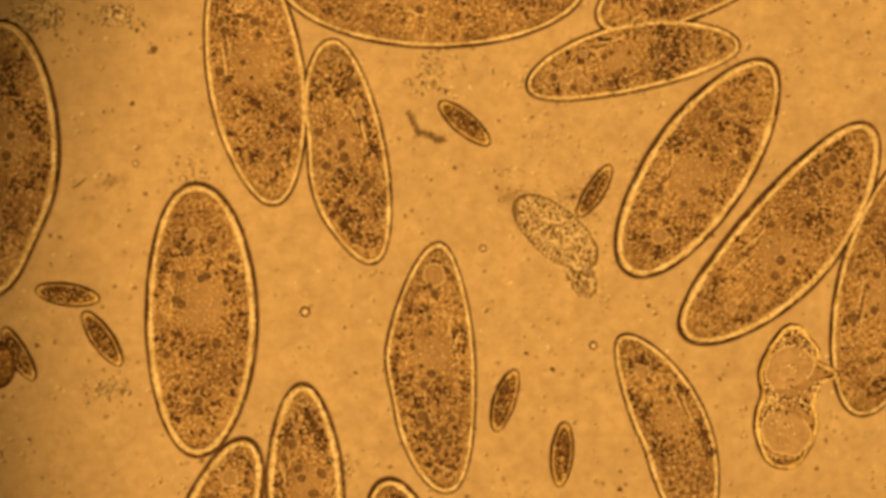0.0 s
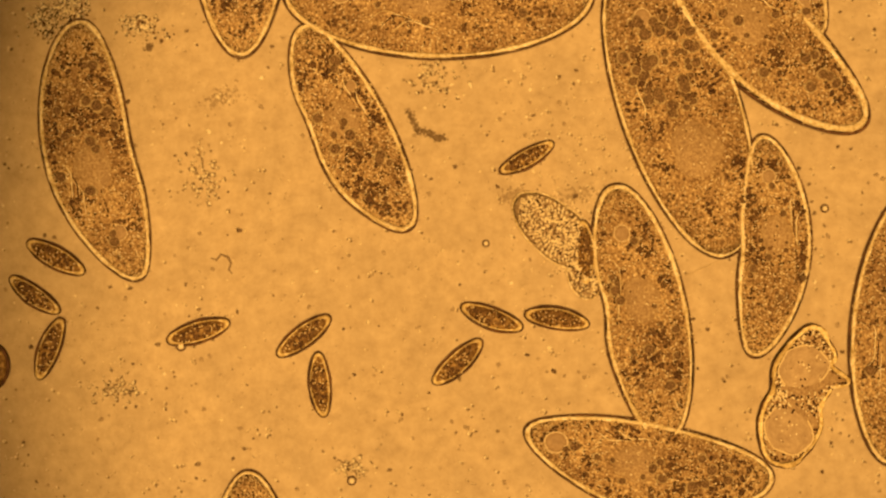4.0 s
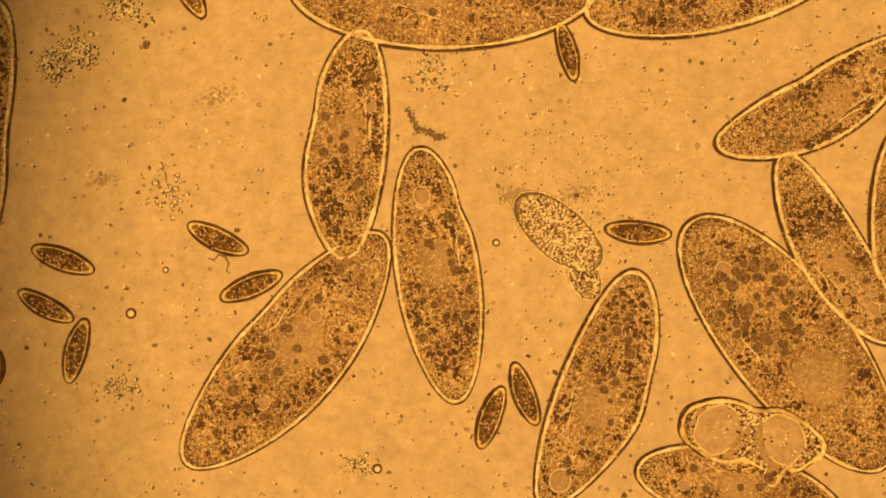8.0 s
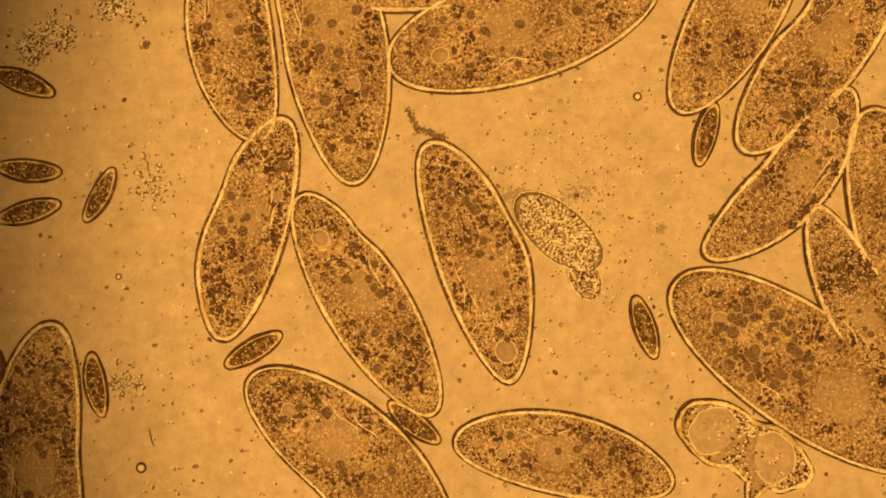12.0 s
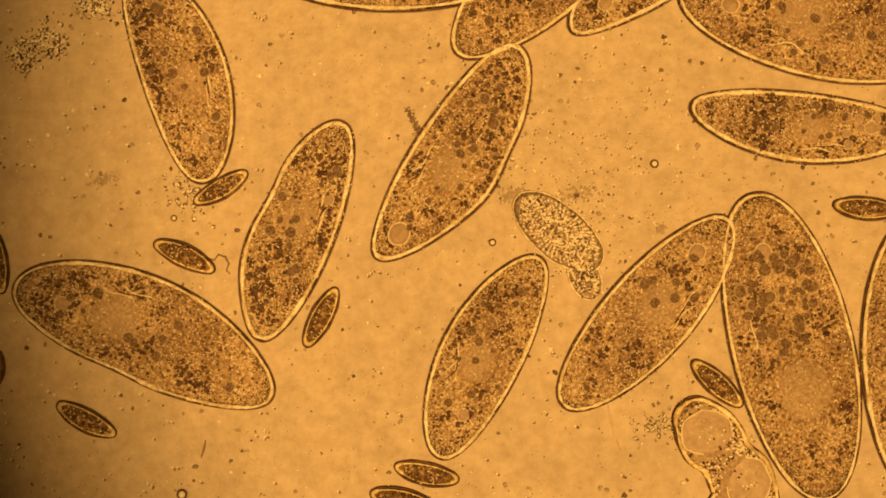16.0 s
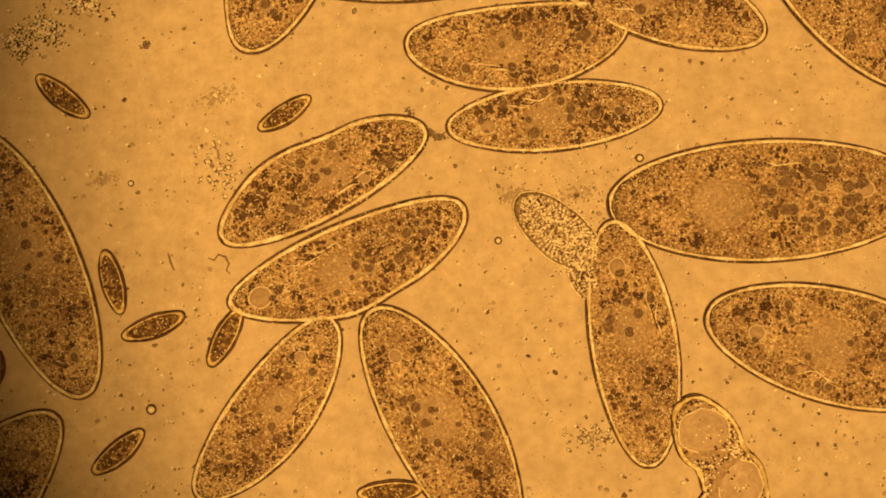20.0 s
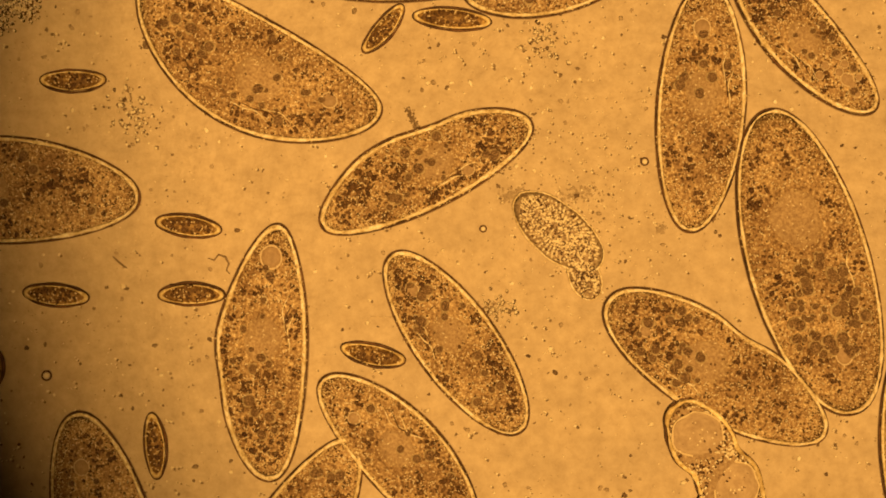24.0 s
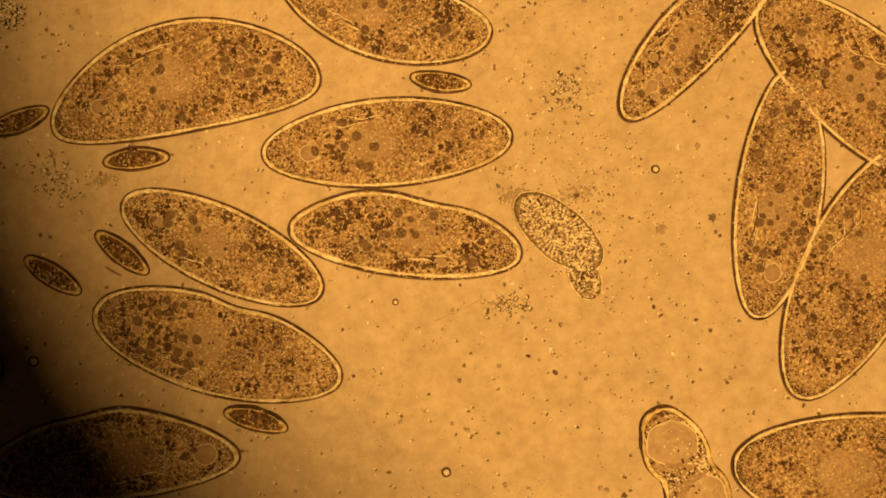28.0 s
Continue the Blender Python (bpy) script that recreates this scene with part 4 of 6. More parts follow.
    walk(CELLS["G"][0], glide([(0, 0.1718, 0.4475, 96.1), (2, 0.1694, 0.3680, 99.1), (2.5, 0.1672, 0.2988, 102.2), (3, 0.1662, 0.2307, 106.5), (3.5, 0.1811, 0.1612, 106.5), (4.5, 0.2289, 0.0986, 113.5), (5.5, 0.2508, 0.0221, 120.6), (6, 0.2786, 0.0047, 126.1), (6.5, 0.2950, -0.0223, 120.4), (7, 0.2957, -0.0472, 125.3), (7.5, 0.3002, -0.0705, 124.1), (8, 0.3048, -0.0840, 128.8), (8.5, 0.3225, -0.0975, 132.9), (9, 0.3100, -0.0905, 137.8), (9.5, 0.3056, -0.0983, 138.8), (10, 0.3064, -0.1039, 141.8), (10.5, 0.3237, -0.1071, 142.7), (11, 0.2998, -0.0903, 146.2), (11.5, 0.3094, -0.0969, 146.4), (12, 0.3177, -0.1089, 145.1), (12.5, 0.3014, -0.0986, 147.3), (14.5, 0.3108, -0.0972, 128.6), (15, 0.3025, -0.1051, 120.7), (15.5, 0.3074, -0.1028, 116.7), (16, 0.3064, -0.0865, 103.6), (16.5, 0.3022, -0.0666, 99.5), (17, 0.2960, -0.0497, 91.0), (17.5, 0.2871, -0.0149, 82.8), (18, 0.2831, -0.0005, 65.1), (18.5, 0.3072, 0.0407, 58.7), (19, 0.3124, 0.0553, 42.0), (19.5, 0.3035, 0.0657, 22.3), (20, 0.2850, 0.0449, 2.5), (20.5, 0.3052, 0.0309, -6.1), (21, 0.3041, 0.0541, -29.3), (21.5, 0.2978, 0.0512, -57.8), (23.5, 0.3345, 0.0122, -83.6), (24, 0.3251, -0.0114, -73.9), (24.5, 0.3148, -0.0410, -71.8), (25, 0.3121, -0.0790, -65.2), (25.5, 0.3232, -0.1020, -54.0), (26, 0.3181, -0.1405, -51.7), (26.5, 0.3366, -0.1698, -38.7), (27, 0.3615, -0.1789, -23.4), (27.5, 0.3768, -0.2116, -20.3), (28, 0.3952, -0.1974, -2.8)]))
    walk(CELLS["H"][0], glide([(0, 0.3967, -0.0295, -104.8), (0.5, 0.3882, -0.0469, -104.1), (1, 0.3845, -0.0554, -102.1), (1.5, 0.3931, -0.0666, -103.8), (2, 0.3927, -0.0776, -97.8), (2.5, 0.3986, -0.0753, -98.2), (3, 0.4057, -0.0662, -97.8), (3.5, 0.4034, -0.0588, -96.3), (5.5, 0.4225, -0.1236, -93.6), (6, 0.4176, -0.0740, -92.4), (7, 0.4250, -0.0442, -92.4), (8, 0.4275, -0.0119, -81.5), (8.5, 0.4275, 0.0005, -75.3), (9, 0.4217, -0.0261, -61.0), (9.5, 0.4238, -0.0247, -46.3), (10, 0.4162, -0.0121, -32.8), (10.5, 0.4031, -0.0014, -33.7), (11, 0.4266, 0.0166, -35.6), (11.5, 0.4176, 0.0020, -62.6), (12, 0.4138, 0.0066, -72.0), (12.5, 0.4170, 0.0269, -75.2), (14.5, 0.4300, -0.0169, -87.7), (15, 0.4201, -0.0566, -87.7), (15.5, 0.4176, -0.0715, -86.5), (16, 0.4181, -0.1013, -86.7), (16.5, 0.4121, -0.1559, -86.3), (17, 0.3977, -0.2105, -91.2), (18, 0.4027, -0.2552, -91.2), (18.5, 0.4076, -0.2875, -91.1), (19.5, 0.4275, -0.4017, -91.1), (28, 0.4275, -0.4017, -91.1)]))
    walk(CELLS["I"][0], glide([(0, -0.2172, -0.0628, 90.3), (0.5, -0.2029, -0.1302, 70.5), (1, -0.2463, -0.1814, 34.8), (1.5, -0.2936, -0.1966, 0.0), (2, -0.3445, -0.1976, -22.0), (2.5, -0.3775, -0.1891, -30.0), (3, -0.3733, -0.1981, -59.9), (3.5, -0.4328, -0.1708, -73.9), (5.5, -0.5133, -0.2080, -78.2), (28, -0.5133, -0.2080, -78.2)]))
    walk(CELLS["J"][0], glide([(0, -0.0007, -0.1050, 91.9), (0.5, -0.0002, -0.1394, 96.9), (1, -0.0003, -0.1791, 94.5), (1.5, 0.0105, -0.1400, 118.8), (2, 0.0365, -0.1491, 147.7), (2.5, 0.0853, -0.1660, 160.4), (3, 0.1436, -0.1749, 165.8), (3.5, 0.1850, -0.1819, 166.0), (5.5, 0.1332, -0.1695, 186.3), (6, 0.1164, -0.1563, 193.6), (6.5, 0.1350, -0.1449, 208.1), (7, 0.1605, -0.1248, 220.4), (7.5, 0.1278, -0.1283, 237.7), (8, 0.1306, -0.1241, 247.9), (8.5, 0.1457, -0.0953, 241.5), (9, 0.1295, -0.0863, 233.1), (9.5, 0.0938, -0.1176, 231.6), (10, 0.0725, -0.1305, 242.9), (10.5, 0.0670, -0.1203, 256.7), (11, 0.0655, -0.0930, 281.7), (11.5, 0.0427, -0.0541, 293.9), (12, 0.0241, -0.0117, 288.8), (12.5, 0.0222, 0.0322, 275.0), (14.5, 0.1086, 0.1769, 236.3), (15, 0.0876, 0.1451, 232.5), (15.5, 0.0553, 0.1263, 229.3), (16, 0.0047, 0.0856, 236.1), (16.5, -0.0149, 0.0556, 251.1), (17, -0.0164, 0.0953, 272.8), (17.5, -0.0010, 0.1429, 280.3), (18, 0.0092, 0.0906, 276.2), (18.5, 0.0007, 0.0650, 274.7), (19, -0.0066, 0.0452, 237.3), (19.5, -0.0372, 0.0201, 216.9), (20, -0.0846, -0.0067, 202.3), (20.5, -0.1168, -0.0203, 186.6), (21, -0.1322, -0.0174, 168.2), (21.5, -0.1448, -0.0280, 160.0), (22.3, -0.0923, -0.0587, 130.0), (22.5, -0.1323, -0.0846, 127.4), (23.5, -0.1321, -0.1379, 98.5), (24, -0.1499, -0.0916, 88.0), (24.5, -0.1677, -0.1027, 59.8), (25, -0.1878, -0.1298, 40.7), (25.5, -0.2236, -0.1610, 38.3), (26, -0.2333, -0.1740, 33.5), (26.5, -0.2477, -0.1791, 25.6), (27, -0.2319, -0.1747, 10.4), (27.5, -0.2531, -0.1958, -7.0), (27.8, -0.2784, -0.1882, -2.6), (28, -0.2927, -0.1919, 4.6)]))
    walk(CELLS["K"][0], glide([(0, -0.1216, -0.2163, 91.7), (0.5, -0.1297, -0.2361, 92.1), (1, -0.1339, -0.2634, 91.7), (1.5, -0.1302, -0.2931, 92.4), (2, -0.1210, -0.3369, 92.9), (3, -0.1086, -0.4262, 91.4), (28, -0.1086, -0.4262, 91.4)]))
    walk(CELLS["L"][0], glide([(0, -0.2058, -0.2595, 69.5), (0.5, -0.2206, -0.3300, 66.6), (1.5, -0.2306, -0.4666, 66.0), (28, -0.2306, -0.4666, 66.0)]))
    walk(CELLS["M0"][0], glide([(0, -0.0266, -0.3025, 103.9), (0.5, -0.0219, -0.3597, 101.0), (2, -0.0169, -0.5286, 98.3), (28, -0.0169, -0.5286, 98.3)]))
    walk(CELLS["N"][0], glide([(0, 0.1922, -0.1672, 110.2), (0.5, 0.1975, -0.1674, 97.9), (1, 0.1882, -0.1063, 99.9), (1.5, 0.1838, -0.0392, 112.1), (2, 0.1992, -0.0715, 121.0), (2.5, 0.2195, -0.1229, 93.7), (3, 0.2362, -0.0417, 93.5), (3.5, 0.2581, -0.0020, 86.8), (5.5, 0.3500, 0.0087, 92.7), (6, 0.3722, 0.0883, 79.8), (6.5, 0.3705, 0.1140, 82.5), (7, 0.3668, 0.1474, 83.6), (7.5, 0.3704, 0.1741, 64.8), (8, 0.3281, 0.1377, 29.1), (8.5, 0.3587, 0.1350, 12.6), (9, 0.3343, 0.1156, -5.2), (9.5, 0.2573, 0.1123, -18.1), (10, 0.2572, 0.1165, -39.8), (10.5, 0.2047, 0.1558, -50.8), (11, 0.2421, 0.0787, -41.9), (11.5, 0.2533, 0.0700, 0.0), (12, 0.2971, 0.0666, 48.7), (12.5, 0.3381, 0.0572, 76.6), (13.5, 0.3310, 0.1372, 16.0), (14.5, 0.2381, 0.1510, -17.3), (15, 0.2127, 0.1802, -71.7), (15.5, 0.1716, 0.2294, -95.9), (16, 0.2000, 0.2407, -152.1), (17, 0.1818, 0.3556, -140.2), (28, 0.1818, 0.3556, -140.2)]))
    walk(CELLS["N2"][0], glide([(0, 0.2370, 0.2550, 28.6), (0.5, 0.1786, 0.3110, 70.4), (1, 0.1483, 0.2142, 83.2), (1.5, 0.1296, 0.1459, 75.0), (2, 0.1412, 0.1478, 92.8), (2.5, 0.1591, 0.0772, 103.6), (3, 0.1658, 0.0025, 98.2), (3.5, 0.1795, -0.0491, 98.0), (4.5, 0.1697, -0.0577, 109.4), (5.5, 0.2016, -0.0445, 120.8), (6, 0.1969, -0.0189, 122.1), (6.5, 0.1691, 0.0312, 110.8), (7, 0.1528, 0.1119, 94.3), (7.5, 0.1755, 0.2047, 63.3), (8, 0.2386, 0.2334, 12.4), (8.5, 0.3034, 0.2219, -11.3), (9, 0.3158, 0.1958, -15.3), (9.5, 0.3481, 0.1651, -29.3), (10, 0.3657, 0.1265, -16.4), (10.5, 0.3580, 0.1221, 0.0), (11, 0.3337, 0.1449, 14.0), (11.5, 0.3160, 0.1398, 25.4), (12, 0.3331, 0.1797, 53.5), (12.5, 0.3407, 0.2495, 80.1), (14.5, 0.3803, 0.4548, 77.5), (28, 0.3803, 0.4548, 77.5)]))
    walk(CELLS["P"][0], glide([(0, 0.3306, 0.5564, 77.2), (11, 0.3405, 0.3902, 76.9), (11.5, 0.3371, 0.3030, 74.6), (12, 0.2609, 0.2170, 60.8), (12.5, 0.2316, 0.1252, 63.3), (13.5, 0.2008, 0.0691, 64.0), (14.5, 0.1591, -0.0684, 64.8), (15, 0.1380, -0.0928, 50.4), (15.5, 0.1432, -0.0913, 42.6), (16, 0.1797, -0.0563, 48.4), (16.5, 0.2027, -0.0124, 80.3), (17, 0.1905, 0.0434, 101.5), (17.5, 0.1813, 0.0606, 99.9), (18, 0.1868, 0.0251, 94.0), (18.5, 0.1871, -0.0424, 88.0), (19, 0.1720, -0.1013, 82.7), (19.5, 0.1722, -0.0869, 96.8), (20, 0.1665, -0.0836, 98.9), (20.5, 0.1718, -0.0849, 91.9), (21, 0.1690, -0.0462, 70.7), (21.5, 0.1594, -0.0094, 58.0), (23.5, 0.2142, 0.0496, 64.5), (24, 0.2258, 0.1256, 86.1), (24.5, 0.2100, 0.2094, 105.0), (25, 0.1944, 0.2511, 118.9), (25.5, 0.1918, 0.2385, 147.5), (26, 0.1956, 0.2363, 172.9), (26.5, 0.1484, 0.2147, 179.3), (27, 0.1133, 0.1967, 210.3), (27.5, 0.0311, 0.1425, 210.8), (27.8, -0.0151, 0.1120, 200.0), (28, -0.0494, 0.0918, 184.1)]))
    walk(CELLS["M"][0], glide([(0, 0.6158, 0.4918, 167.5), (9, 0.4422, 0.3131, 165.1), (9.5, 0.3925, 0.2610, 163.9), (10, 0.3454, 0.2238, 161.6), (10.5, 0.2834, 0.2300, 172.4), (11, 0.1767, 0.2375, 178.3), (11.5, 0.1081, 0.2157, 200.0), (12, 0.0703, 0.1971, 196.5), (12.5, 0.1337, 0.2166, 202.2), (14.5, 0.4134, 0.2064, 139.0), (15, 0.3895, 0.1717, 131.7), (15.5, 0.3712, 0.1975, 142.4), (16, 0.3293, 0.2010, 166.1), (16.5, 0.3553, 0.1950, 135.8), (17, 0.3209, 0.3195, 103.7), (18, 0.3578, 0.4471, 102.9), (28, 0.3578, 0.4471, 102.9)]))
    walk(CELLS["F2"][0], glide([(0, 0.5412, 0.3800, 156.8), (16.5, 0.4420, 0.3254, 154.1), (17.5, 0.3527, 0.2123, 145.1), (18, 0.3428, 0.1762, 152.8), (18.5, 0.3510, 0.1600, 185.9), (19, 0.2644, 0.1362, 209.4), (19.5, 0.1726, 0.1191, 195.3), (20, 0.0985, 0.1173, 186.3), (20.5, 0.1465, 0.1722, 229.8), (21, 0.1567, 0.2170, 276.0), (21.5, 0.1422, 0.2600, 288.0), (23, 0.1196, 0.4073, 292.6), (25, 0.1196, 0.5561, 292.6), (28, 0.1196, 0.5561, 292.6)]))
    walk(CELLS["X"][0], glide([(0, -0.1362, -0.5113, 87.9), (3.5, -0.1573, -0.3389, 88.4), (5.5, -0.2455, -0.1855, 85.7), (6, -0.2450, -0.1071, 96.2), (6.5, -0.2410, -0.1157, 96.7), (7, -0.2336, -0.1611, 64.3), (7.5, -0.1975, -0.1379, 43.5), (8, -0.1394, -0.0889, 49.4), (8.5, -0.1004, -0.0281, 67.2), (9, -0.0874, 0.0373, 86.6), (9.5, -0.0996, 0.1149, 98.2), (10, -0.1043, 0.1432, 106.3), (10.5, -0.0884, 0.0798, 93.3), (11, -0.0894, 0.0564, 77.7), (11.5, -0.0893, 0.1173, 89.6), (12, -0.1037, 0.1882, 101.4), (12.5, -0.0843, 0.1466, 114.3), (13.5, -0.0412, 0.1645, 91.1), (14.5, -0.0039, 0.1470, 55.3), (15, 0.0208, 0.2102, 53.5), (15.5, 0.0748, 0.2441, 47.4), (16, 0.1003, 0.2738, 49.4), (16.5, 0.0915, 0.2526, 35.7), (17, 0.1277, 0.2713, 30.2), (17.5, 0.1432, 0.2719, 25.8), (18, 0.1559, 0.2684, 20.6), (19, 0.1769, 0.3841, 15.1), (21, 0.1769, 0.5322, 15.1), (28, 0.1769, 0.5322, 15.1)]))
    walk(CELLS["Y"][0], glide([(0, 0.1570, -0.5311, 115.5), (5.5, 0.0720, -0.3213, 115.5), (6, 0.0372, -0.2728, 116.8), (6.5, 0.0069, -0.2193, 113.8), (7, -0.0075, -0.1421, 118.5), (7.5, -0.0017, -0.0864, 109.3), (8, -0.0045, -0.0231, 98.4), (8.5, 0.0018, 0.0529, 103.4), (9, -0.0055, 0.0936, 115.6), (9.5, 0.0117, 0.0355, 98.8), (10, 0.0080, -0.0184, 98.7), (10.5, -0.0015, -0.0780, 97.4), (11, -0.0057, -0.1237, 118.3), (11.5, -0.0435, -0.1058, 136.8), (12, -0.0673, -0.0492, 121.5), (12.5, -0.0803, -0.0035, 109.9), (14.5, -0.1184, 0.2158, 94.0), (15, -0.1287, 0.3083, 93.7), (15.5, -0.1336, 0.3632, 93.7), (17, -0.1461, 0.5023, 92.5), (28, -0.1461, 0.5023, 92.5)]))
    walk(CELLS["U"][0], glide([(0, -0.1510, 0.5170, 95.7), (10.5, -0.1584, 0.3581, 97.1), (11.5, -0.1537, 0.2393, 96.5), (12, -0.1770, 0.1922, 98.2), (12.5, -0.2076, 0.1801, 124.6), (14.5, -0.2090, 0.1877, 124.4), (14.75, -0.2131, 0.1919, 151.5), (15, -0.2009, 0.1818, 170.0), (15.5, -0.2242, 0.1741, 229.3), (16, -0.2399, 0.1534, 288.4), (16.5, -0.2245, 0.1279, 337.8), (17, -0.1887, 0.1115, 402.0), (17.5, -0.1544, 0.1679, 430.1), (18, -0.1571, 0.2354, 470.0), (18.5, -0.1596, 0.2311, 514.4), (19, -0.0741, 0.2111, 527.6), (19.5, -0.0015, 0.1920, 529.6), (20, 0.0653, 0.1897, 545.7), (20.5, -0.0015, 0.1747, 571.2), (21, -0.0372, 0.1633, 580.1), (21.5, -0.0595, 0.1557, 575.3), (23.5, 0.0651, 0.2326, 566.2), (24, 0.1098, 0.2625, 562.5), (25, 0.1296, 0.2836, 561.8), (26.5, 0.1060, 0.2588, 561.0), (27, 0.0620, 0.2312, 566.6), (27.5, -0.0018, 0.2225, 550.9), (27.8, -0.0310, 0.2210, 530.9), (28, -0.0523, 0.2180, 521.9)]))
    walk(CELLS["W"][0], glide([(0, 0.1817, -0.6251, 126.9), (9, 0.1197, -0.3843, 120.2), (9.5, 0.0727, -0.3214, 121.5), (10, 0.0277, -0.2982, 120.0), (10.5, 0.0025, -0.2777, 125.2), (11, -0.0351, -0.2569, 125.5), (11.5, -0.0503, -0.2310, 133.5), (12, -0.0798, -0.1967, 136.5), (12.5, -0.1084, -0.1713, 143.9), (14.5, -0.2374, -0.0992, 140.7), (15, -0.2704, -0.0705, 140.1), (15.5, -0.3083, -0.0382, 142.5), (16, -0.2644, -0.0807, 156.3), (16.5, -0.2639, -0.0754, 167.0), (17, -0.2684, -0.0812, 183.2), (17.5, -0.2902, -0.0896, 204.3), (18, -0.3217, -0.1044, 211.6), (18.5, -0.3520, -0.1235, 215.1), (19, -0.3707, -0.1677, 222.4), (19.5, -0.3820, -0.2144, 231.5), (20, -0.4152, -0.2463, 233.9), (20.5, -0.4737, -0.2776, 233.1), (22, -0.5630, -0.3272, 233.1), (28, -0.5630, -0.3272, 233.1)]))
    walk(CELLS["Z"][0], glide([(0, -0.6324, 0.2909, 92.2), (17, -0.4860, 0.2164, 91.1), (18, -0.4251, 0.1320, 90.6), (18.5, -0.4194, 0.1519, 90.2), (19, -0.4017, 0.0762, 98.0), (19.5, -0.3798, 0.0351, 108.5), (20, -0.3645, -0.0138, 112.7), (20.5, -0.3653, -0.0571, 112.3), (21, -0.3390, -0.0928, 103.2), (21.5, -0.3400, -0.1358, 99.3), (23.5, -0.3109, -0.2261, 106.5), (24, -0.2949, -0.2680, 103.6), (24.5, -0.2751, -0.3022, 103.5), (25, -0.2601, -0.3519, 103.5), (26, -0.2303, -0.4512, 103.5), (28, -0.2303, -0.4512, 103.5)]))
    walk(CELLS["S"][0], glide([(0, 0.4049, -0.4511, 166.0), (6, 0.3330, -0.2774, 168.4), (7, 0.3155, -0.2404, 166.8), (8, 0.2661, -0.2205, 163.9), (8.5, 0.2437, -0.1992, 168.4), (9, 0.2177, -0.2046, 164.6), (9.5, 0.2015, -0.1965, 163.2), (10, 0.1898, -0.1938, 166.2), (10.5, 0.1903, -0.2065, 174.2), (11, 0.1779, -0.2054, 178.6), (11.5, 0.1494, -0.2122, 180.0), (12, 0.1067, -0.1881, 168.5), (12.5, 0.0717, -0.1718, 157.3), (14.5, 0.0104, -0.0994, 175.8), (15, 0.0159, -0.0938, 211.6), (15.5, 0.0127, -0.0925, 225.6), (16, 0.0402, -0.0955, 243.2), (16.5, 0.0422, -0.1146, 265.8), (17, 0.0409, -0.1099, 281.6), (17.5, 0.0416, -0.1092, 307.8), (18, 0.0045, -0.0799, 319.1), (18.5, -0.0340, -0.0576, 350.0), (19, -0.0720, -0.0732, 378.6), (19.5, -0.1159, -0.1010, 394.4), (20, -0.1566, -0.1409, 413.2), (20.5, -0.1691, -0.1811, 452.3), (21, -0.1642, -0.2087, 492.5), (21.5, -0.1238, -0.2470, 523.9), (22.5, -0.0752, -0.2343, 490.9), (23.5, -0.0452, -0.2044, 459.3), (24, -0.0389, -0.1876, 492.7), (24.5, -0.0230, -0.1896, 500.2), (25, 0.0095, -0.2112, 493.7), (25.5, 0.0344, -0.2669, 463.1), (26, 0.0576, -0.3345, 461.6), (27, 0.1022, -0.4734, 461.6), (28, 0.1022, -0.4734, 461.6)]))
    walk(CELLS["Q"][0], glide([(0, 0.6529, -0.4758, 153.4), (21.5, 0.3927, -0.2998, 140.4), (23.5, 0.2874, -0.1414, 141.6), (24, 0.2411, -0.1054, 148.2), (24.5, 0.1789, -0.0896, 160.3), (25, 0.1208, -0.0727, 179.4), (25.5, 0.0972, -0.0605, 199.2), (26, 0.0774, -0.0776, 199.9), (26.5, 0.0224, -0.0816, 195.9), (27, -0.0357, -0.0965, 191.2), (27.5, -0.1102, -0.0885, 170.5), (27.8, -0.1614, -0.0792, 166.2), (28, -0.1989, -0.0854, 164.4)]))
    walk(CELLS["R"][0], glide([(0, -0.4641, -0.4517, -135.0), (23.5, -0.1597, -0.2886, -128.7), (24, -0.1409, -0.2621, -123.5), (24.5, -0.1430, -0.2606, -122.1), (25, -0.1203, -0.2418, -132.0), (25.5, -0.0635, -0.1919, -136.8), (26, -0.0002, -0.1680, -164.9), (26.5, 0.0916, -0.1528, -157.1), (27, 0.1794, -0.0919, -145.8), (27.5, 0.2578, -0.0316, -136.7), (27.8, 0.2959, 0.0194, -117.3), (28, 0.2927, 0.0487, -97.9)]))
    walk(CELLS["V"][0], glide([(0, 0.1321, -0.6751, 126.9), (18.5, 0.0954, -0.3622, 118.6), (19, 0.0860, -0.3165, 118.0), (19.5, 0.0395, -0.2402, 114.9), (20, -0.0022, -0.1609, 119.4), (20.5, -0.0428, -0.1308, 142.4), (21, -0.1003, -0.0997, 165.2), (21.5, -0.1680, -0.0941, 166.8), (22.3, -0.2902, -0.0591, 174.0), (23.5, -0.4028, 0.0255, 165.9), (24, -0.3927, 0.0475, 178.9), (24.5, -0.4371, 0.0656, 185.0), (25, -0.5336, 0.0750, 182.3), (26, -0.6627, 0.0700, 180.0), (28, -0.6627, 0.0700, 180.0)]))
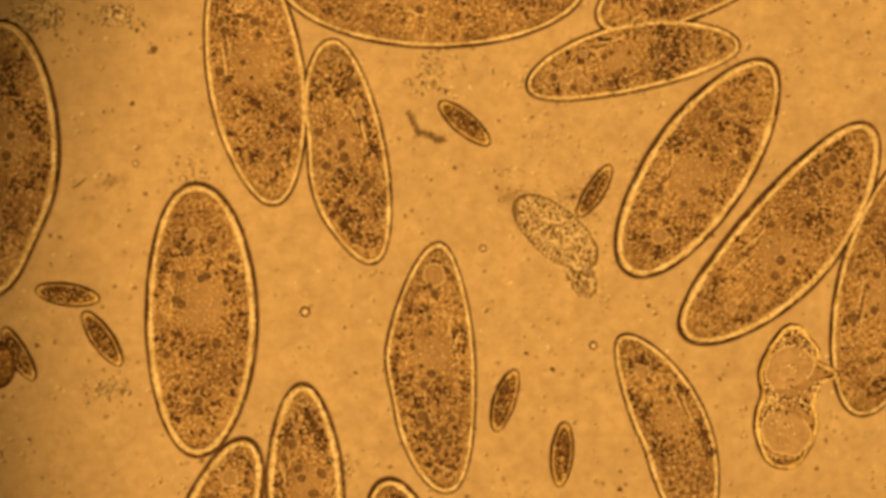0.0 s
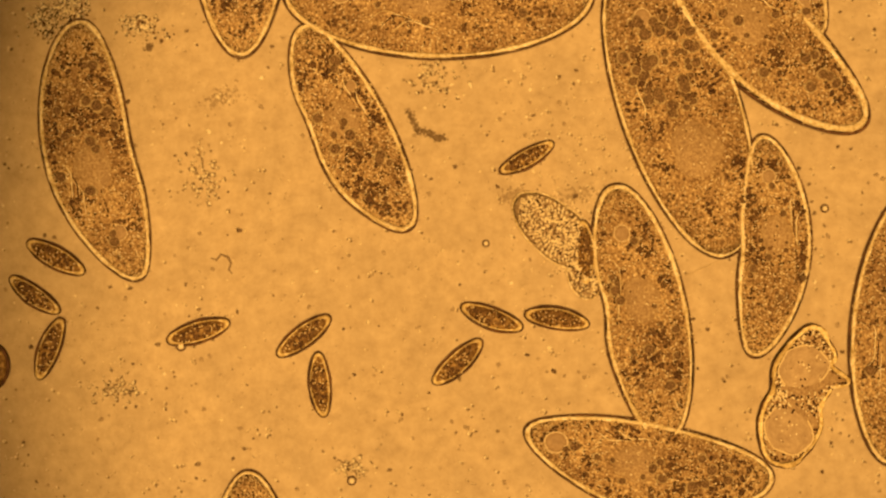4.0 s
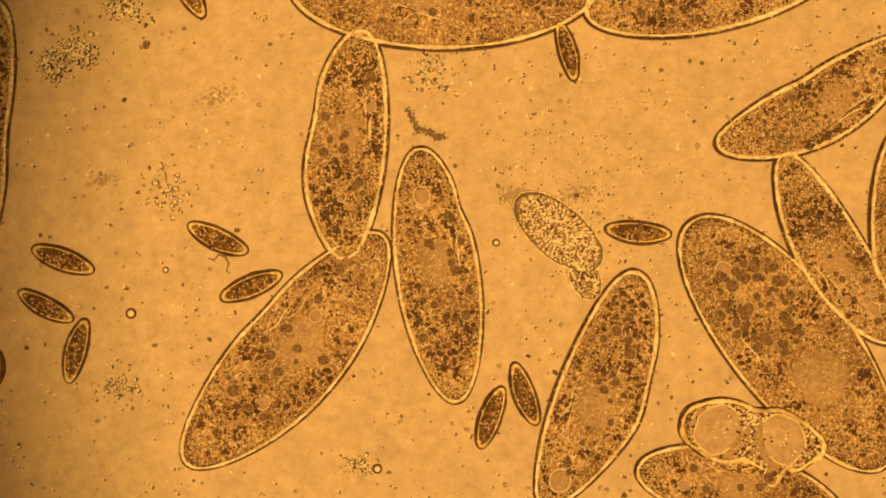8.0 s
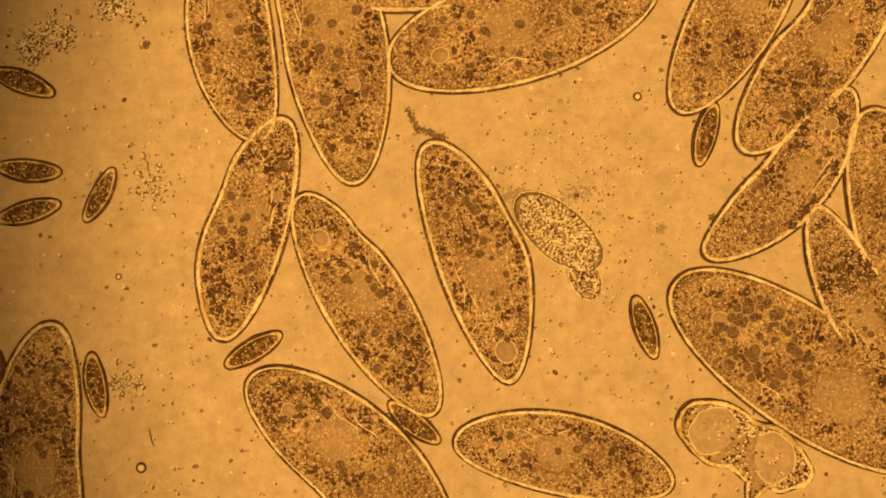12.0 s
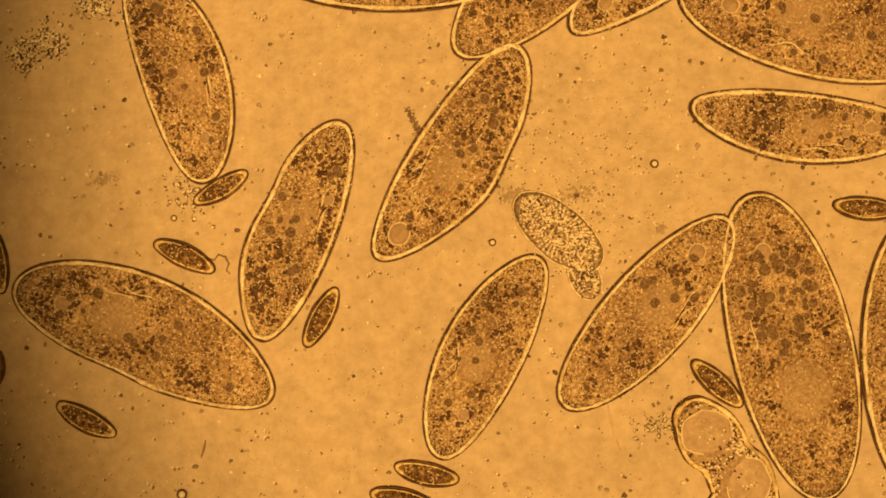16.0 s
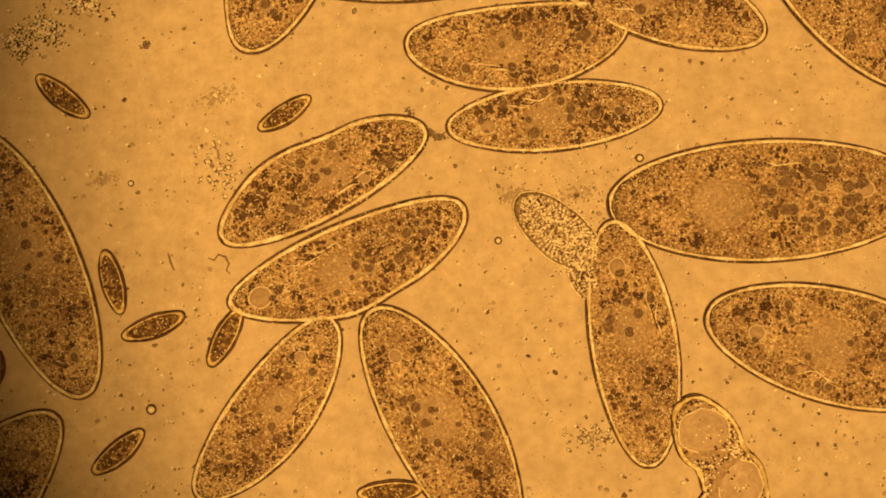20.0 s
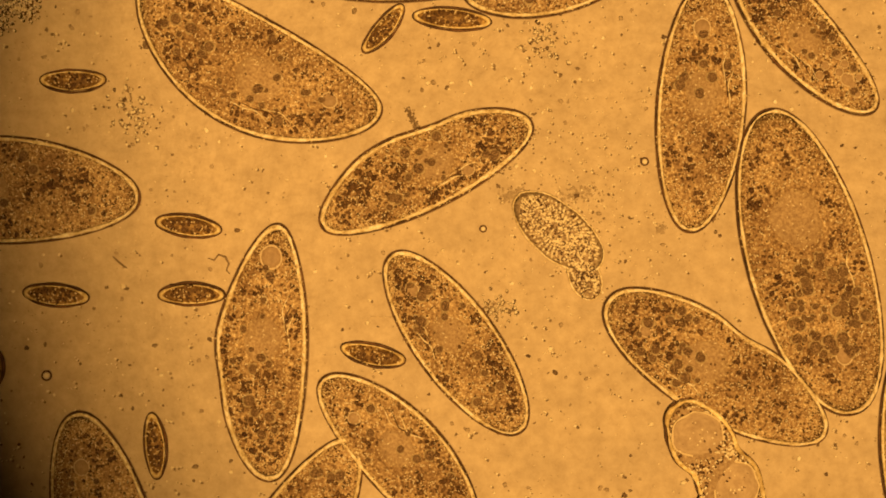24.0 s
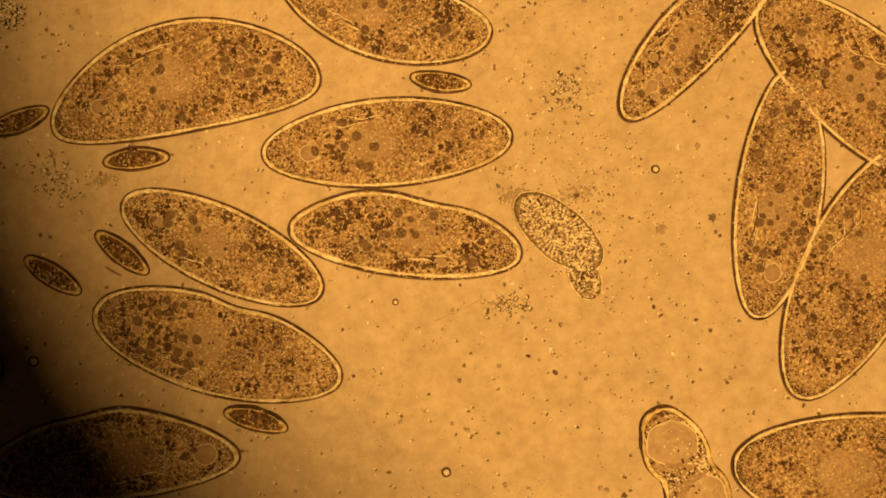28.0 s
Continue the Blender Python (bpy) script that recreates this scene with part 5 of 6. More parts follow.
    walk(CELLS["BB"][0], glide([(0, -0.1261, 0.5418, 87.7), (19.5, -0.1559, 0.3755, 85.3), (20, -0.1635, 0.2935, 86.5), (20.5, -0.1674, 0.1962, 80.6), (21, -0.2032, 0.1206, 68.4), (21.5, -0.2394, 0.0643, 58.9), (22.3, -0.2025, 0.1281, 32.0), (22.5, -0.1853, 0.1090, 20.8), (23.5, -0.1389, 0.1697, -0.5), (24, -0.1618, 0.1750, -29.2), (24.5, -0.2371, 0.1896, -20.7), (25, -0.1923, 0.1639, -32.1), (25.5, -0.1461, 0.1395, -61.4), (26, -0.1577, 0.1598, -83.0), (26.5, -0.1640, 0.2140, -115.5), (27, -0.1819, 0.2052, -121.8), (27.5, -0.2158, 0.1386, -141.9), (27.8, -0.2324, 0.1204, -160.3), (28, -0.2272, 0.1309, -168.9)]))
    walk(CELLS["V2"][0], glide([(0, 0.7651, 0.0452, -95.7), (16, 0.5631, 0.0948, -93.4), (16.5, 0.4694, 0.0948, -91.1), (17, 0.4007, 0.0700, -91.6), (17.5, 0.3890, -0.0002, -104.5), (18, 0.3710, -0.0443, -121.9), (18.5, 0.3524, -0.0658, -127.1), (19, 0.3606, -0.0741, -148.5), (19.5, 0.3490, -0.0714, -164.5), (20, 0.3529, -0.0872, -193.8), (20.5, 0.3857, -0.1225, -216.9), (21, 0.4165, -0.1665, -236.2), (21.5, 0.4039, -0.1676, -231.7), (23.5, 0.4278, -0.1224, -265.4), (24, 0.4381, -0.1824, -265.4), (24.5, 0.4311, -0.1133, -268.9), (25, 0.4253, -0.0293, -269.4), (25.5, 0.4154, -0.0194, -271.7), (26, 0.4079, 0.0005, -271.7), (26.5, 0.3967, -0.0272, -274.6), (27, 0.3919, -0.0398, -282.8), (27.5, 0.3834, -0.0327, -291.1), (27.8, 0.3783, -0.0254, -294.3), (28, 0.3667, -0.0193, -295.7)]))
    walk(CELLS["TR"][0], glide([(0, 0.5043, 0.5465, 112.6), (19, 0.3488, 0.3356, 124.9), (19.5, 0.3447, 0.2785, 125.5), (20, 0.3430, 0.2462, 127.1), (20.5, 0.3535, 0.1941, 121.5), (21, 0.3763, 0.1792, 112.6), (21.5, 0.3893, 0.0844, 100.1), (23, 0.4892, 0.1916, 95.6), (25, 0.4050, 0.4398, 90.0), (25.5, 0.3802, 0.3529, 85.6), (26, 0.3767, 0.3328, 86.1), (26.5, 0.3529, 0.3095, 93.3), (27, 0.3390, 0.2517, 107.5), (27.5, 0.3653, 0.1569, 123.1), (28, 0.3795, 0.1355, 139.8)]))
    walk(CELLS["O"][0], glide([(0, 0.1097, -0.6223, 91.5), (20, 0.0613, -0.3742, 90.7), (20.5, 0.0588, -0.3245, 90.7), (21, 0.0563, -0.2838, 90.7), (21.5, 0.0525, -0.2342, 90.7), (22.5, 0.0267, -0.1438, 101.9), (23.5, 0.0021, -0.0640, 113.9), (24, 0.0116, -0.0831, 126.2), (24.5, -0.0005, -0.0799, 144.3), (25, -0.0355, -0.0640, 133.5), (25.5, -0.0782, -0.0434, 137.4), (26, -0.1109, -0.0288, 139.0), (26.5, -0.1404, 0.0032, 132.0), (27, -0.1561, 0.0104, 136.3), (27.5, -0.1655, 0.0020, 151.7), (27.8, -0.1835, -0.0002, 155.4), (28, -0.1950, 0.0012, 155.1)]))
    walk(CELLS["G0"][0], glide([(0, 0.2964, 0.0146, -131.3), (0.5, 0.3015, 0.0445, -160.4), (1, 0.3378, 0.0453, -166.4), (1.5, 0.3551, 0.0463, -178.1), (2, 0.3137, 0.0565, -184.3), (2.5, 0.3419, 0.0642, -186.8), (3, 0.3532, 0.0924, -202.9), (3.5, 0.3106, 0.1730, -225.7), (4.5, 0.2649, 0.2072, -226.6), (5.5, 0.1809, 0.2472, -240.2), (6, 0.1796, 0.2498, -260.6), (6.5, 0.1669, 0.2817, -272.6), (7, 0.1518, 0.3800, -272.4), (8, 0.1022, 0.5487, -272.4), (28, 0.1022, 0.5487, -272.4)]))
    walk(CELLS["s1"][0], glide([(0, -0.3316, -0.0403, -8.0), (0.5, -0.3321, -0.0060, -8.0), (1, -0.3331, 0.0090, -8.0), (1.5, -0.3401, 0.0164, -8.0), (2, -0.3316, -0.0035, -12.0), (2.5, -0.3371, -0.0060, -18.0), (3, -0.3416, -0.0070, -30.0), (3.5, -0.3421, -0.0080, -30.0), (5.5, -0.3376, -0.0030, -20.0), (6, -0.3401, -0.0025, -20.0), (6.5, -0.3401, -0.0060, -18.0), (7, -0.3351, -0.0070, -22.0), (7.5, -0.3341, -0.0070, -18.0), (8, -0.3356, -0.0095, -20.0), (8.5, -0.3291, -0.0179, -22.0), (9, -0.3122, -0.0443, -22.0), (9.5, -0.2958, -0.0279, -32.0), (10, -0.2998, -0.0010, -22.0), (10.5, -0.3281, 0.0294, 12.0), (11, -0.3466, 0.0354, 18.0), (11.5, -0.3570, 0.0364, 20.0), (12, -0.3655, 0.0329, 15.0), (12.5, -0.3680, 0.0304, 12.0), (14.5, -0.3794, 0.0005, -42.0), (15, -0.3889, -0.0055, -75.0), (16, -0.3944, -0.0105, -80.0), (17, -0.3944, -0.0095, -80.0), (18, -0.3914, -0.0020, -80.0), (18.5, -0.3854, -0.0124, -45.0), (19, -0.3296, -0.0194, -100.0), (19.5, -0.3037, -0.0259, -75.0), (20, -0.2918, -0.0294, -75.0), (20.5, -0.2858, -0.0398, -75.0), (21, -0.2833, -0.0478, -72.0), (21.5, -0.3257, -0.0254, -58.0), (23.5, -0.3466, -0.0453, -5.0), (24, -0.3416, -0.0408, -5.0), (24.5, -0.3311, -0.0319, -5.0), (25, -0.3281, -0.0284, -12.0), (25.5, -0.3272, -0.0239, -28.0), (26, -0.3197, -0.0244, -25.0), (26.5, -0.3147, -0.0249, -30.0), (27, -0.3132, -0.0309, -18.0), (27.5, -0.3182, -0.0319, -15.0), (27.8, -0.3341, -0.0289, -30.0), (28, -0.3446, -0.0234, -32.0)]))
    walk(CELLS["s2"][0], glide([(0, -0.3745, -0.0926, -60.0), (0.5, -0.3725, -0.0563, -40.0), (1, -0.3705, -0.0368, -18.0), (1.5, -0.3705, -0.0229, -20.0), (2, -0.3665, -0.0393, -22.0), (2.5, -0.3685, -0.0359, -40.0), (3, -0.3665, -0.0368, -40.0), (3.5, -0.3630, -0.0408, -38.0), (5.5, -0.3555, -0.0383, -32.0), (6, -0.3580, -0.0408, -35.0), (6.5, -0.3610, -0.0428, -32.0), (7, -0.3525, -0.0413, -25.0), (7.5, -0.3521, -0.0428, -28.0), (8, -0.3506, -0.0503, -28.0), (8.5, -0.3491, -0.0593, -25.0), (9, -0.3456, -0.0707, -22.0), (9.5, -0.2948, -0.0662, 60.0), (10, -0.2973, -0.0418, 70.0), (10.5, -0.3107, 0.0045, 30.0), (11, -0.3242, 0.0065, -35.0), (11.5, -0.3212, 0.0214, 45.0), (12, -0.3033, 0.0478, 62.0), (12.5, -0.2988, 0.0687, 78.0), (14.5, -0.2948, 0.1091, 65.0), (15, -0.2724, 0.1160, 55.0), (15.5, -0.2355, 0.0807, 25.0), (16, -0.1962, 0.0543, 30.0), (16.5, -0.1852, 0.0617, -3.0), (17, -0.1588, 0.0777, 38.0), (17.5, -0.1529, 0.0817, 62.0), (18, -0.1554, 0.0916, 70.0), (18.5, -0.1519, 0.0971, 75.0), (19, -0.1454, 0.1091, 50.0), (19.5, -0.1429, 0.1180, 40.0), (20, -0.1399, 0.1200, 32.0), (20.5, -0.1260, 0.1190, 55.0), (21, -0.1240, 0.1285, 60.0), (21.5, -0.1349, 0.1409, 65.0), (22.5, -0.1115, 0.2096, 60.0), (23.5, -0.0916, 0.2345, 50.0), (24, -0.0528, 0.1947, 50.0), (24.5, -0.0344, 0.1872, 75.0), (25, -0.0214, 0.1872, 65.0), (25.5, -0.0179, 0.1862, 65.0), (26, -0.0229, 0.1813, 58.0), (26.5, -0.0264, 0.1793, 55.0), (27, -0.0468, 0.1658, 50.0), (27.5, -0.0787, 0.1534, 10.0), (27.8, -0.0672, 0.1623, -3.0), (28, -0.0020, 0.1484, -8.0)]))
    walk(CELLS["s3"][0], glide([(0, -0.1713, -0.2584, 60.0), (1.5, -0.1569, -0.2081, 60.0), (2, -0.1414, -0.1987, 48.0), (2.5, -0.1240, -0.1818, 60.0), (3, -0.1100, -0.1514, 82.0), (3.5, -0.1056, -0.1364, 92.0), (5.5, -0.1275, -0.0593, 112.0), (6, -0.1379, -0.0493, 130.0), (6.5, -0.1529, -0.0339, 130.0), (7, -0.1623, -0.0095, 155.0), (7.5, -0.1832, 0.0005, 155.0), (8, -0.1987, 0.0095, 155.0), (8.5, -0.2052, 0.0105, 155.0), (9, -0.2375, -0.0144, 175.0), (9.5, -0.2296, -0.0129, 130.0), (10, -0.2375, 0.0144, 140.0), (10.5, -0.2574, 0.0538, 170.0), (11, -0.2963, 0.0672, 155.0), (11.5, -0.3371, 0.0697, 170.0), (12, -0.3655, 0.0702, 175.0), (12.5, -0.3904, 0.0642, 175.0), (14.5, -0.4352, 0.0702, 150.0), (17, -0.4153, 0.1549, 105.0), (17.5, -0.3814, 0.1330, 105.0), (18, -0.3580, 0.1290, 115.0), (18.5, -0.3471, 0.1270, 118.0), (19, -0.3406, 0.1349, 140.0), (19.5, -0.3361, 0.1359, 145.0), (20, -0.3356, 0.1349, 142.0), (20.5, -0.3381, 0.1349, 145.0), (21, -0.3356, 0.1414, 155.0), (21.5, -0.3281, 0.1539, 155.0), (23.5, -0.3272, 0.1449, 170.0), (24, -0.3267, 0.1494, 180.0), (24.5, -0.3127, 0.1230, 183.0), (25, -0.3197, 0.1110, 142.0), (25.5, -0.3028, 0.1210, 128.0), (26, -0.3018, 0.1175, 155.0), (26.5, -0.2998, 0.1160, 170.0), (27, -0.3082, 0.1115, 175.0), (27.5, -0.3501, 0.1061, 152.0), (27.8, -0.3695, 0.1100, 175.0), (28, -0.3755, 0.1135, 200.0)]))
    walk(CELLS["s4"][0], glide([(0, -0.3008, -0.0792, -55.0), (0.5, -0.2739, -0.0488, -60.0), (1, -0.2435, -0.0354, -52.0), (1.5, -0.2425, -0.0339, -55.0), (2, -0.2400, -0.0403, -48.0), (2.5, -0.2395, -0.0408, -42.0), (3, -0.2310, -0.0518, -18.0), (3.5, -0.2201, -0.0752, 18.0), (5.5, -0.1972, -0.0593, -32.0), (6, -0.1728, -0.0692, -62.0), (6.5, -0.1723, -0.0662, -65.0), (7, -0.1529, -0.0478, -55.0), (7.5, -0.1559, -0.0349, -8.0), (8, -0.1693, -0.0329, 22.0), (8.5, -0.1678, -0.0388, 38.0), (9, -0.1598, -0.0458, 45.0), (9.5, -0.1519, -0.0498, 55.0), (10, -0.1479, -0.0607, 40.0), (10.5, -0.1648, -0.0732, 0.0), (11, -0.1763, -0.0807, -28.0), (11.5, -0.1753, -0.0851, -15.0), (12, -0.1673, -0.0891, 30.0), (12.5, -0.1514, -0.0772, 18.0), (14.5, -0.1140, -0.0543, 78.0), (15, -0.1076, -0.0553, 85.0), (15.5, -0.1076, -0.0573, 75.0), (16, -0.1076, -0.0603, 62.0), (16.5, -0.1066, -0.0593, 55.0), (17, -0.1056, -0.0573, 52.0), (17.5, -0.1046, -0.0543, 50.0), (18, -0.1165, -0.0528, 42.0), (18.5, -0.1469, -0.0468, 55.0), (19, -0.1514, -0.0453, 35.0), (19.5, -0.1579, -0.0468, 35.0), (20, -0.1922, -0.0777, 62.0), (20.5, -0.1992, -0.0832, 50.0), (21, -0.2286, -0.0742, 68.0), (21.5, -0.2724, -0.0428, 25.0), (23.5, -0.2211, 0.0269, -30.0), (24, -0.2246, 0.0204, -8.0), (24.5, -0.2256, 0.0224, -3.0), (25, -0.2335, 0.0144, 5.0), (25.5, -0.2365, 0.0164, 8.0), (26, -0.2420, 0.0129, 15.0), (26.5, -0.2505, 0.0085, 25.0), (27, -0.2485, 0.0090, 28.0), (27.5, -0.2644, 0.0025, -12.0), (27.8, -0.2739, -0.0040, -40.0), (28, -0.2833, -0.0035, -38.0)]))
    walk(CELLS["s5"][0], glide([(0, -0.4203, -0.1290, -75.0), (1, -0.3829, -0.1215, -75.0), (1.5, -0.3735, -0.1041, -70.0), (2, -0.3590, -0.0956, -95.0), (2.5, -0.3550, -0.0911, -115.0), (3, -0.3491, -0.0916, -110.0), (3.5, -0.3481, -0.0901, -110.0), (5.5, -0.3381, -0.0851, -115.0), (6, -0.3416, -0.0891, -115.0), (6.5, -0.3381, -0.0901, -108.0), (7, -0.3232, -0.0842, -110.0), (7.5, -0.3182, -0.0832, -95.0), (8, -0.3232, -0.0901, -105.0), (8.5, -0.3232, -0.0941, -110.0), (9, -0.3217, -0.1066, -110.0), (9.5, -0.3182, -0.1165, -118.0), (10, -0.3037, -0.1200, -88.0), (10.5, -0.3028, -0.1215, -88.0), (11, -0.3047, -0.1190, -85.0), (11.5, -0.3047, -0.1185, -80.0), (12, -0.3057, -0.1200, -80.0), (12.5, -0.3092, -0.1230, -70.0), (14.5, -0.3132, -0.1474, -28.0), (15, -0.3117, -0.1489, -28.0), (15.5, -0.3107, -0.1469, -25.0), (16, -0.3147, -0.1504, -28.0), (16.5, -0.3107, -0.1559, -8.0), (17, -0.3047, -0.1628, 2.0), (17.5, -0.2978, -0.1688, 15.0), (18, -0.2923, -0.1738, 18.0), (18.5, -0.2888, -0.1768, 38.0), (19, -0.2848, -0.1808, 45.0), (19.5, -0.2858, -0.1798, 50.0), (20, -0.2868, -0.1788, 40.0), (20.5, -0.2858, -0.1818, 45.0), (21, -0.2734, -0.1912, 60.0), (21.5, -0.2699, -0.1922, 105.0), (23.5, -0.2520, -0.1678, 50.0), (24, -0.2550, -0.1738, 95.0), (24.5, -0.2624, -0.1798, 110.0), (25, -0.2460, -0.2111, 150.0), (26, -0.2310, -0.2584, 170.0), (28, -0.2310, -0.2584, 170.0)]))
    walk(CELLS["s7"][0], glide([(0, -0.5398, 0.1897, -20.0), (11, -0.4352, 0.1598, -20.0), (11.5, -0.4004, 0.1549, -20.0), (12, -0.3705, 0.1464, -20.0), (12.5, -0.3640, 0.1150, -60.0), (14.5, -0.3580, 0.0154, -45.0), (15, -0.2759, 0.0189, -20.0), (15.5, -0.2355, 0.0035, -32.0), (16, -0.2286, -0.0070, -25.0), (16.5, -0.2091, -0.0070, -12.0), (17, -0.1887, -0.0154, -42.0), (17.5, -0.1648, -0.0239, -58.0), (18, -0.1648, -0.0403, -85.0), (18.5, -0.1813, -0.0533, -108.0), (19, -0.2111, -0.0553, -152.0), (19.5, -0.2435, -0.0603, -165.0), (20, -0.2559, -0.0677, -160.0), (20.5, -0.2594, -0.0792, -165.0), (21, -0.2659, -0.0881, -145.0), (21.5, -0.2858, -0.1016, -65.0), (23.5, -0.2410, -0.0418, 0.0), (24, -0.2221, -0.0408, 0.0), (24.5, -0.1902, -0.0259, 30.0), (25, -0.1688, -0.0144, 55.0), (25.5, -0.1763, 0.0035, 95.0), (26, -0.2027, 0.0269, 98.0), (26.5, -0.2286, 0.0558, 105.0), (27, -0.2400, 0.0752, 70.0), (27.5, -0.2296, 0.0787, 30.0), (27.8, -0.2455, 0.0747, 20.0), (28, -0.2709, 0.0787, 5.0)]))
    walk(CELLS["s8"][0], glide([(0, 0.0189, 0.1110, -40.0), (0.5, 0.0493, 0.1260, 30.0), (1, 0.0961, 0.1041, -42.0), (1.5, 0.0473, 0.0807, -92.0), (2, 0.0040, 0.0612, -112.0), (2.5, -0.0129, 0.0020, -110.0), (3, -0.0503, -0.0528, -125.0), (3.5, -0.0881, -0.0851, -150.0), (5.5, -0.1862, 0.0364, -85.0), (6, -0.1887, 0.0941, -70.0), (6.5, -0.2081, 0.1554, -65.0), (7, -0.2310, 0.2047, -60.0), (7.5, -0.2181, 0.1997, -62.0), (8, -0.2261, 0.2296, -60.0), (9, -0.2410, 0.3192, -60.0), (28, -0.2410, 0.3192, -60.0)]))
    walk(CELLS["s9"][0], glide([(0, 0.1335, 0.0513, 58.0), (0.5, 0.1026, 0.0503, -25.0), (1, 0.0817, 0.0717, -33.0), (1.5, 0.0060, 0.0503, -3.0), (2, 0.0528, 0.0827, -8.0), (2.5, 0.0209, 0.1026, -50.0), (3, 0.0667, 0.0911, -60.0), (3.5, 0.0777, 0.0802, 15.0), (5.5, 0.0518, 0.1076, 40.0), (6, 0.1001, 0.1623, 30.0), (6.5, 0.1095, 0.1703, 62.0), (7, 0.1160, 0.1897, 58.0), (7.5, 0.1195, 0.1862, 55.0), (8, 0.1091, 0.1748, 105.0), (8.5, 0.0712, 0.1773, 32.0), (9, 0.0702, 0.1947, -15.0), (9.5, 0.0090, 0.1822, -5.0), (10, -0.0129, 0.1758, 0.0), (10.5, -0.0120, 0.2246, 0.0), (12, -0.0120, 0.3192, 0.0), (28, -0.0120, 0.3192, 0.0)]))
    walk(CELLS["s10"][0], glide([(0, 0.0553, -0.1339, 72.0), (0.5, 0.0583, -0.1185, 95.0), (1, 0.0563, -0.1190, 112.0), (1.5, 0.0662, -0.1205, 105.0), (2, 0.0617, -0.1016, 138.0), (2.5, 0.0364, -0.0941, 180.0), (3, 0.0229, -0.0991, 215.0), (3.5, 0.0179, -0.0981, 238.0), (4.5, 0.0055, -0.1016, 190.0), (5.5, -0.0070, -0.1041, 140.0), (6, -0.0045, -0.1031, 138.0), (6.5, -0.0040, -0.1006, 145.0), (7, 0.0289, -0.0991, 128.0), (7.5, 0.0513, -0.1095, 110.0), (8, 0.0428, -0.1489, 70.0), (8.5, 0.0324, -0.1489, 78.0), (9, 0.0264, -0.1479, 85.0), (9.5, 0.0030, -0.1499, 98.0), (10, -0.0144, -0.1529, 125.0), (10.5, -0.0383, -0.1549, 132.0), (11, -0.0503, -0.1479, 140.0), (11.5, -0.0433, -0.1499, 140.0), (12, -0.0254, -0.1529, 142.0), (12.5, -0.0244, -0.1628, 132.0), (14.5, -0.0154, -0.1703, 132.0), (15, -0.0129, -0.1778, 132.0), (15.5, -0.0090, -0.1897, 138.0), (16, -0.0144, -0.1977, 168.0), (16.5, -0.0149, -0.1987, 152.0), (17, -0.0105, -0.1947, 165.0), (17.5, -0.0110, -0.1897, 160.0), (18, -0.0110, -0.1897, 162.0), (18.5, -0.0120, -0.1897, 165.0), (19, -0.0169, -0.1862, 172.0), (19.5, -0.0493, -0.2047, 175.0), (20, -0.0468, -0.2136, 185.0), (20.5, -0.0413, -0.2101, 195.0), (21, -0.0244, -0.2076, 205.0), (21.5, -0.0209, -0.2012, 215.0), (23.5, -0.0607, -0.0931, 195.0), (24, -0.0617, -0.0926, 168.0), (24.5, -0.0692, -0.0941, 175.0), (25, -0.0851, -0.1081, 215.0), (25.5, -0.1036, -0.1056, 242.0), (26, -0.0941, -0.1105, 285.0), (26.5, -0.1016, -0.1076, 278.0), (27, -0.1574, -0.1076, 308.0), (27.5, -0.1813, -0.1404, 332.0), (27.8, -0.1668, -0.1529, 340.0), (28, -0.1653, -0.1514, 345.0)]))
    walk(CELLS["s11"][0], glide([(0, 0.1051, -0.1813, -95.0), (0.5, 0.1260, -0.1857, -108.0), (1, 0.1275, -0.2012, -160.0), (1.5, 0.1145, -0.2126, -135.0), (2, 0.1076, -0.2584, -135.0), (6, 0.0478, -0.2734, -135.0), (12.5, 0.0179, -0.2584, -100.0), (14.5, -0.0080, -0.2276, -42.0), (15, -0.0244, -0.2126, -45.0), (15.5, -0.0388, -0.2096, -46.0), (16, -0.0359, -0.2216, -12.0), (16.5, -0.0498, -0.2236, -6.0), (17, -0.0134, -0.2236, 0.0), (17.5, 0.0080, -0.2435, -20.0), (19, 0.0578, -0.2784, -60.0), (28, 0.1076, -0.2833, -135.0)]))
    walk(CELLS["s12"][0], glide([(0, 0.2719, -0.2584, -105.0), (1, 0.2460, -0.1887, -105.0), (1.5, 0.2101, -0.1748, -60.0), (2, 0.1574, -0.1429, -48.0), (2.5, 0.0976, -0.0832, -30.0), (3, 0.0254, -0.0568, -3.0), (3.5, 0.0468, -0.0627, -22.0), (5.5, 0.0219, -0.0443, -8.0), (6, 0.0926, -0.0752, -20.0), (6.5, 0.1539, -0.0782, 0.0), (7, 0.1887, -0.0368, 5.0), (7.5, 0.1972, -0.0169, -70.0), (8, 0.1723, 0.0154, -5.0), (8.5, 0.1489, 0.0518, -75.0), (9, 0.1026, 0.1125, -55.0), (9.5, 0.0632, 0.1803, -78.0), (10, 0.0827, 0.1997, -160.0), (10.5, 0.0139, 0.1673, -80.0), (11, 0.0478, 0.1887, -8.0), (11.5, 0.0876, 0.2445, -8.0), (13, 0.1076, 0.3192, -8.0), (28, 0.1076, 0.3192, -8.0)]))
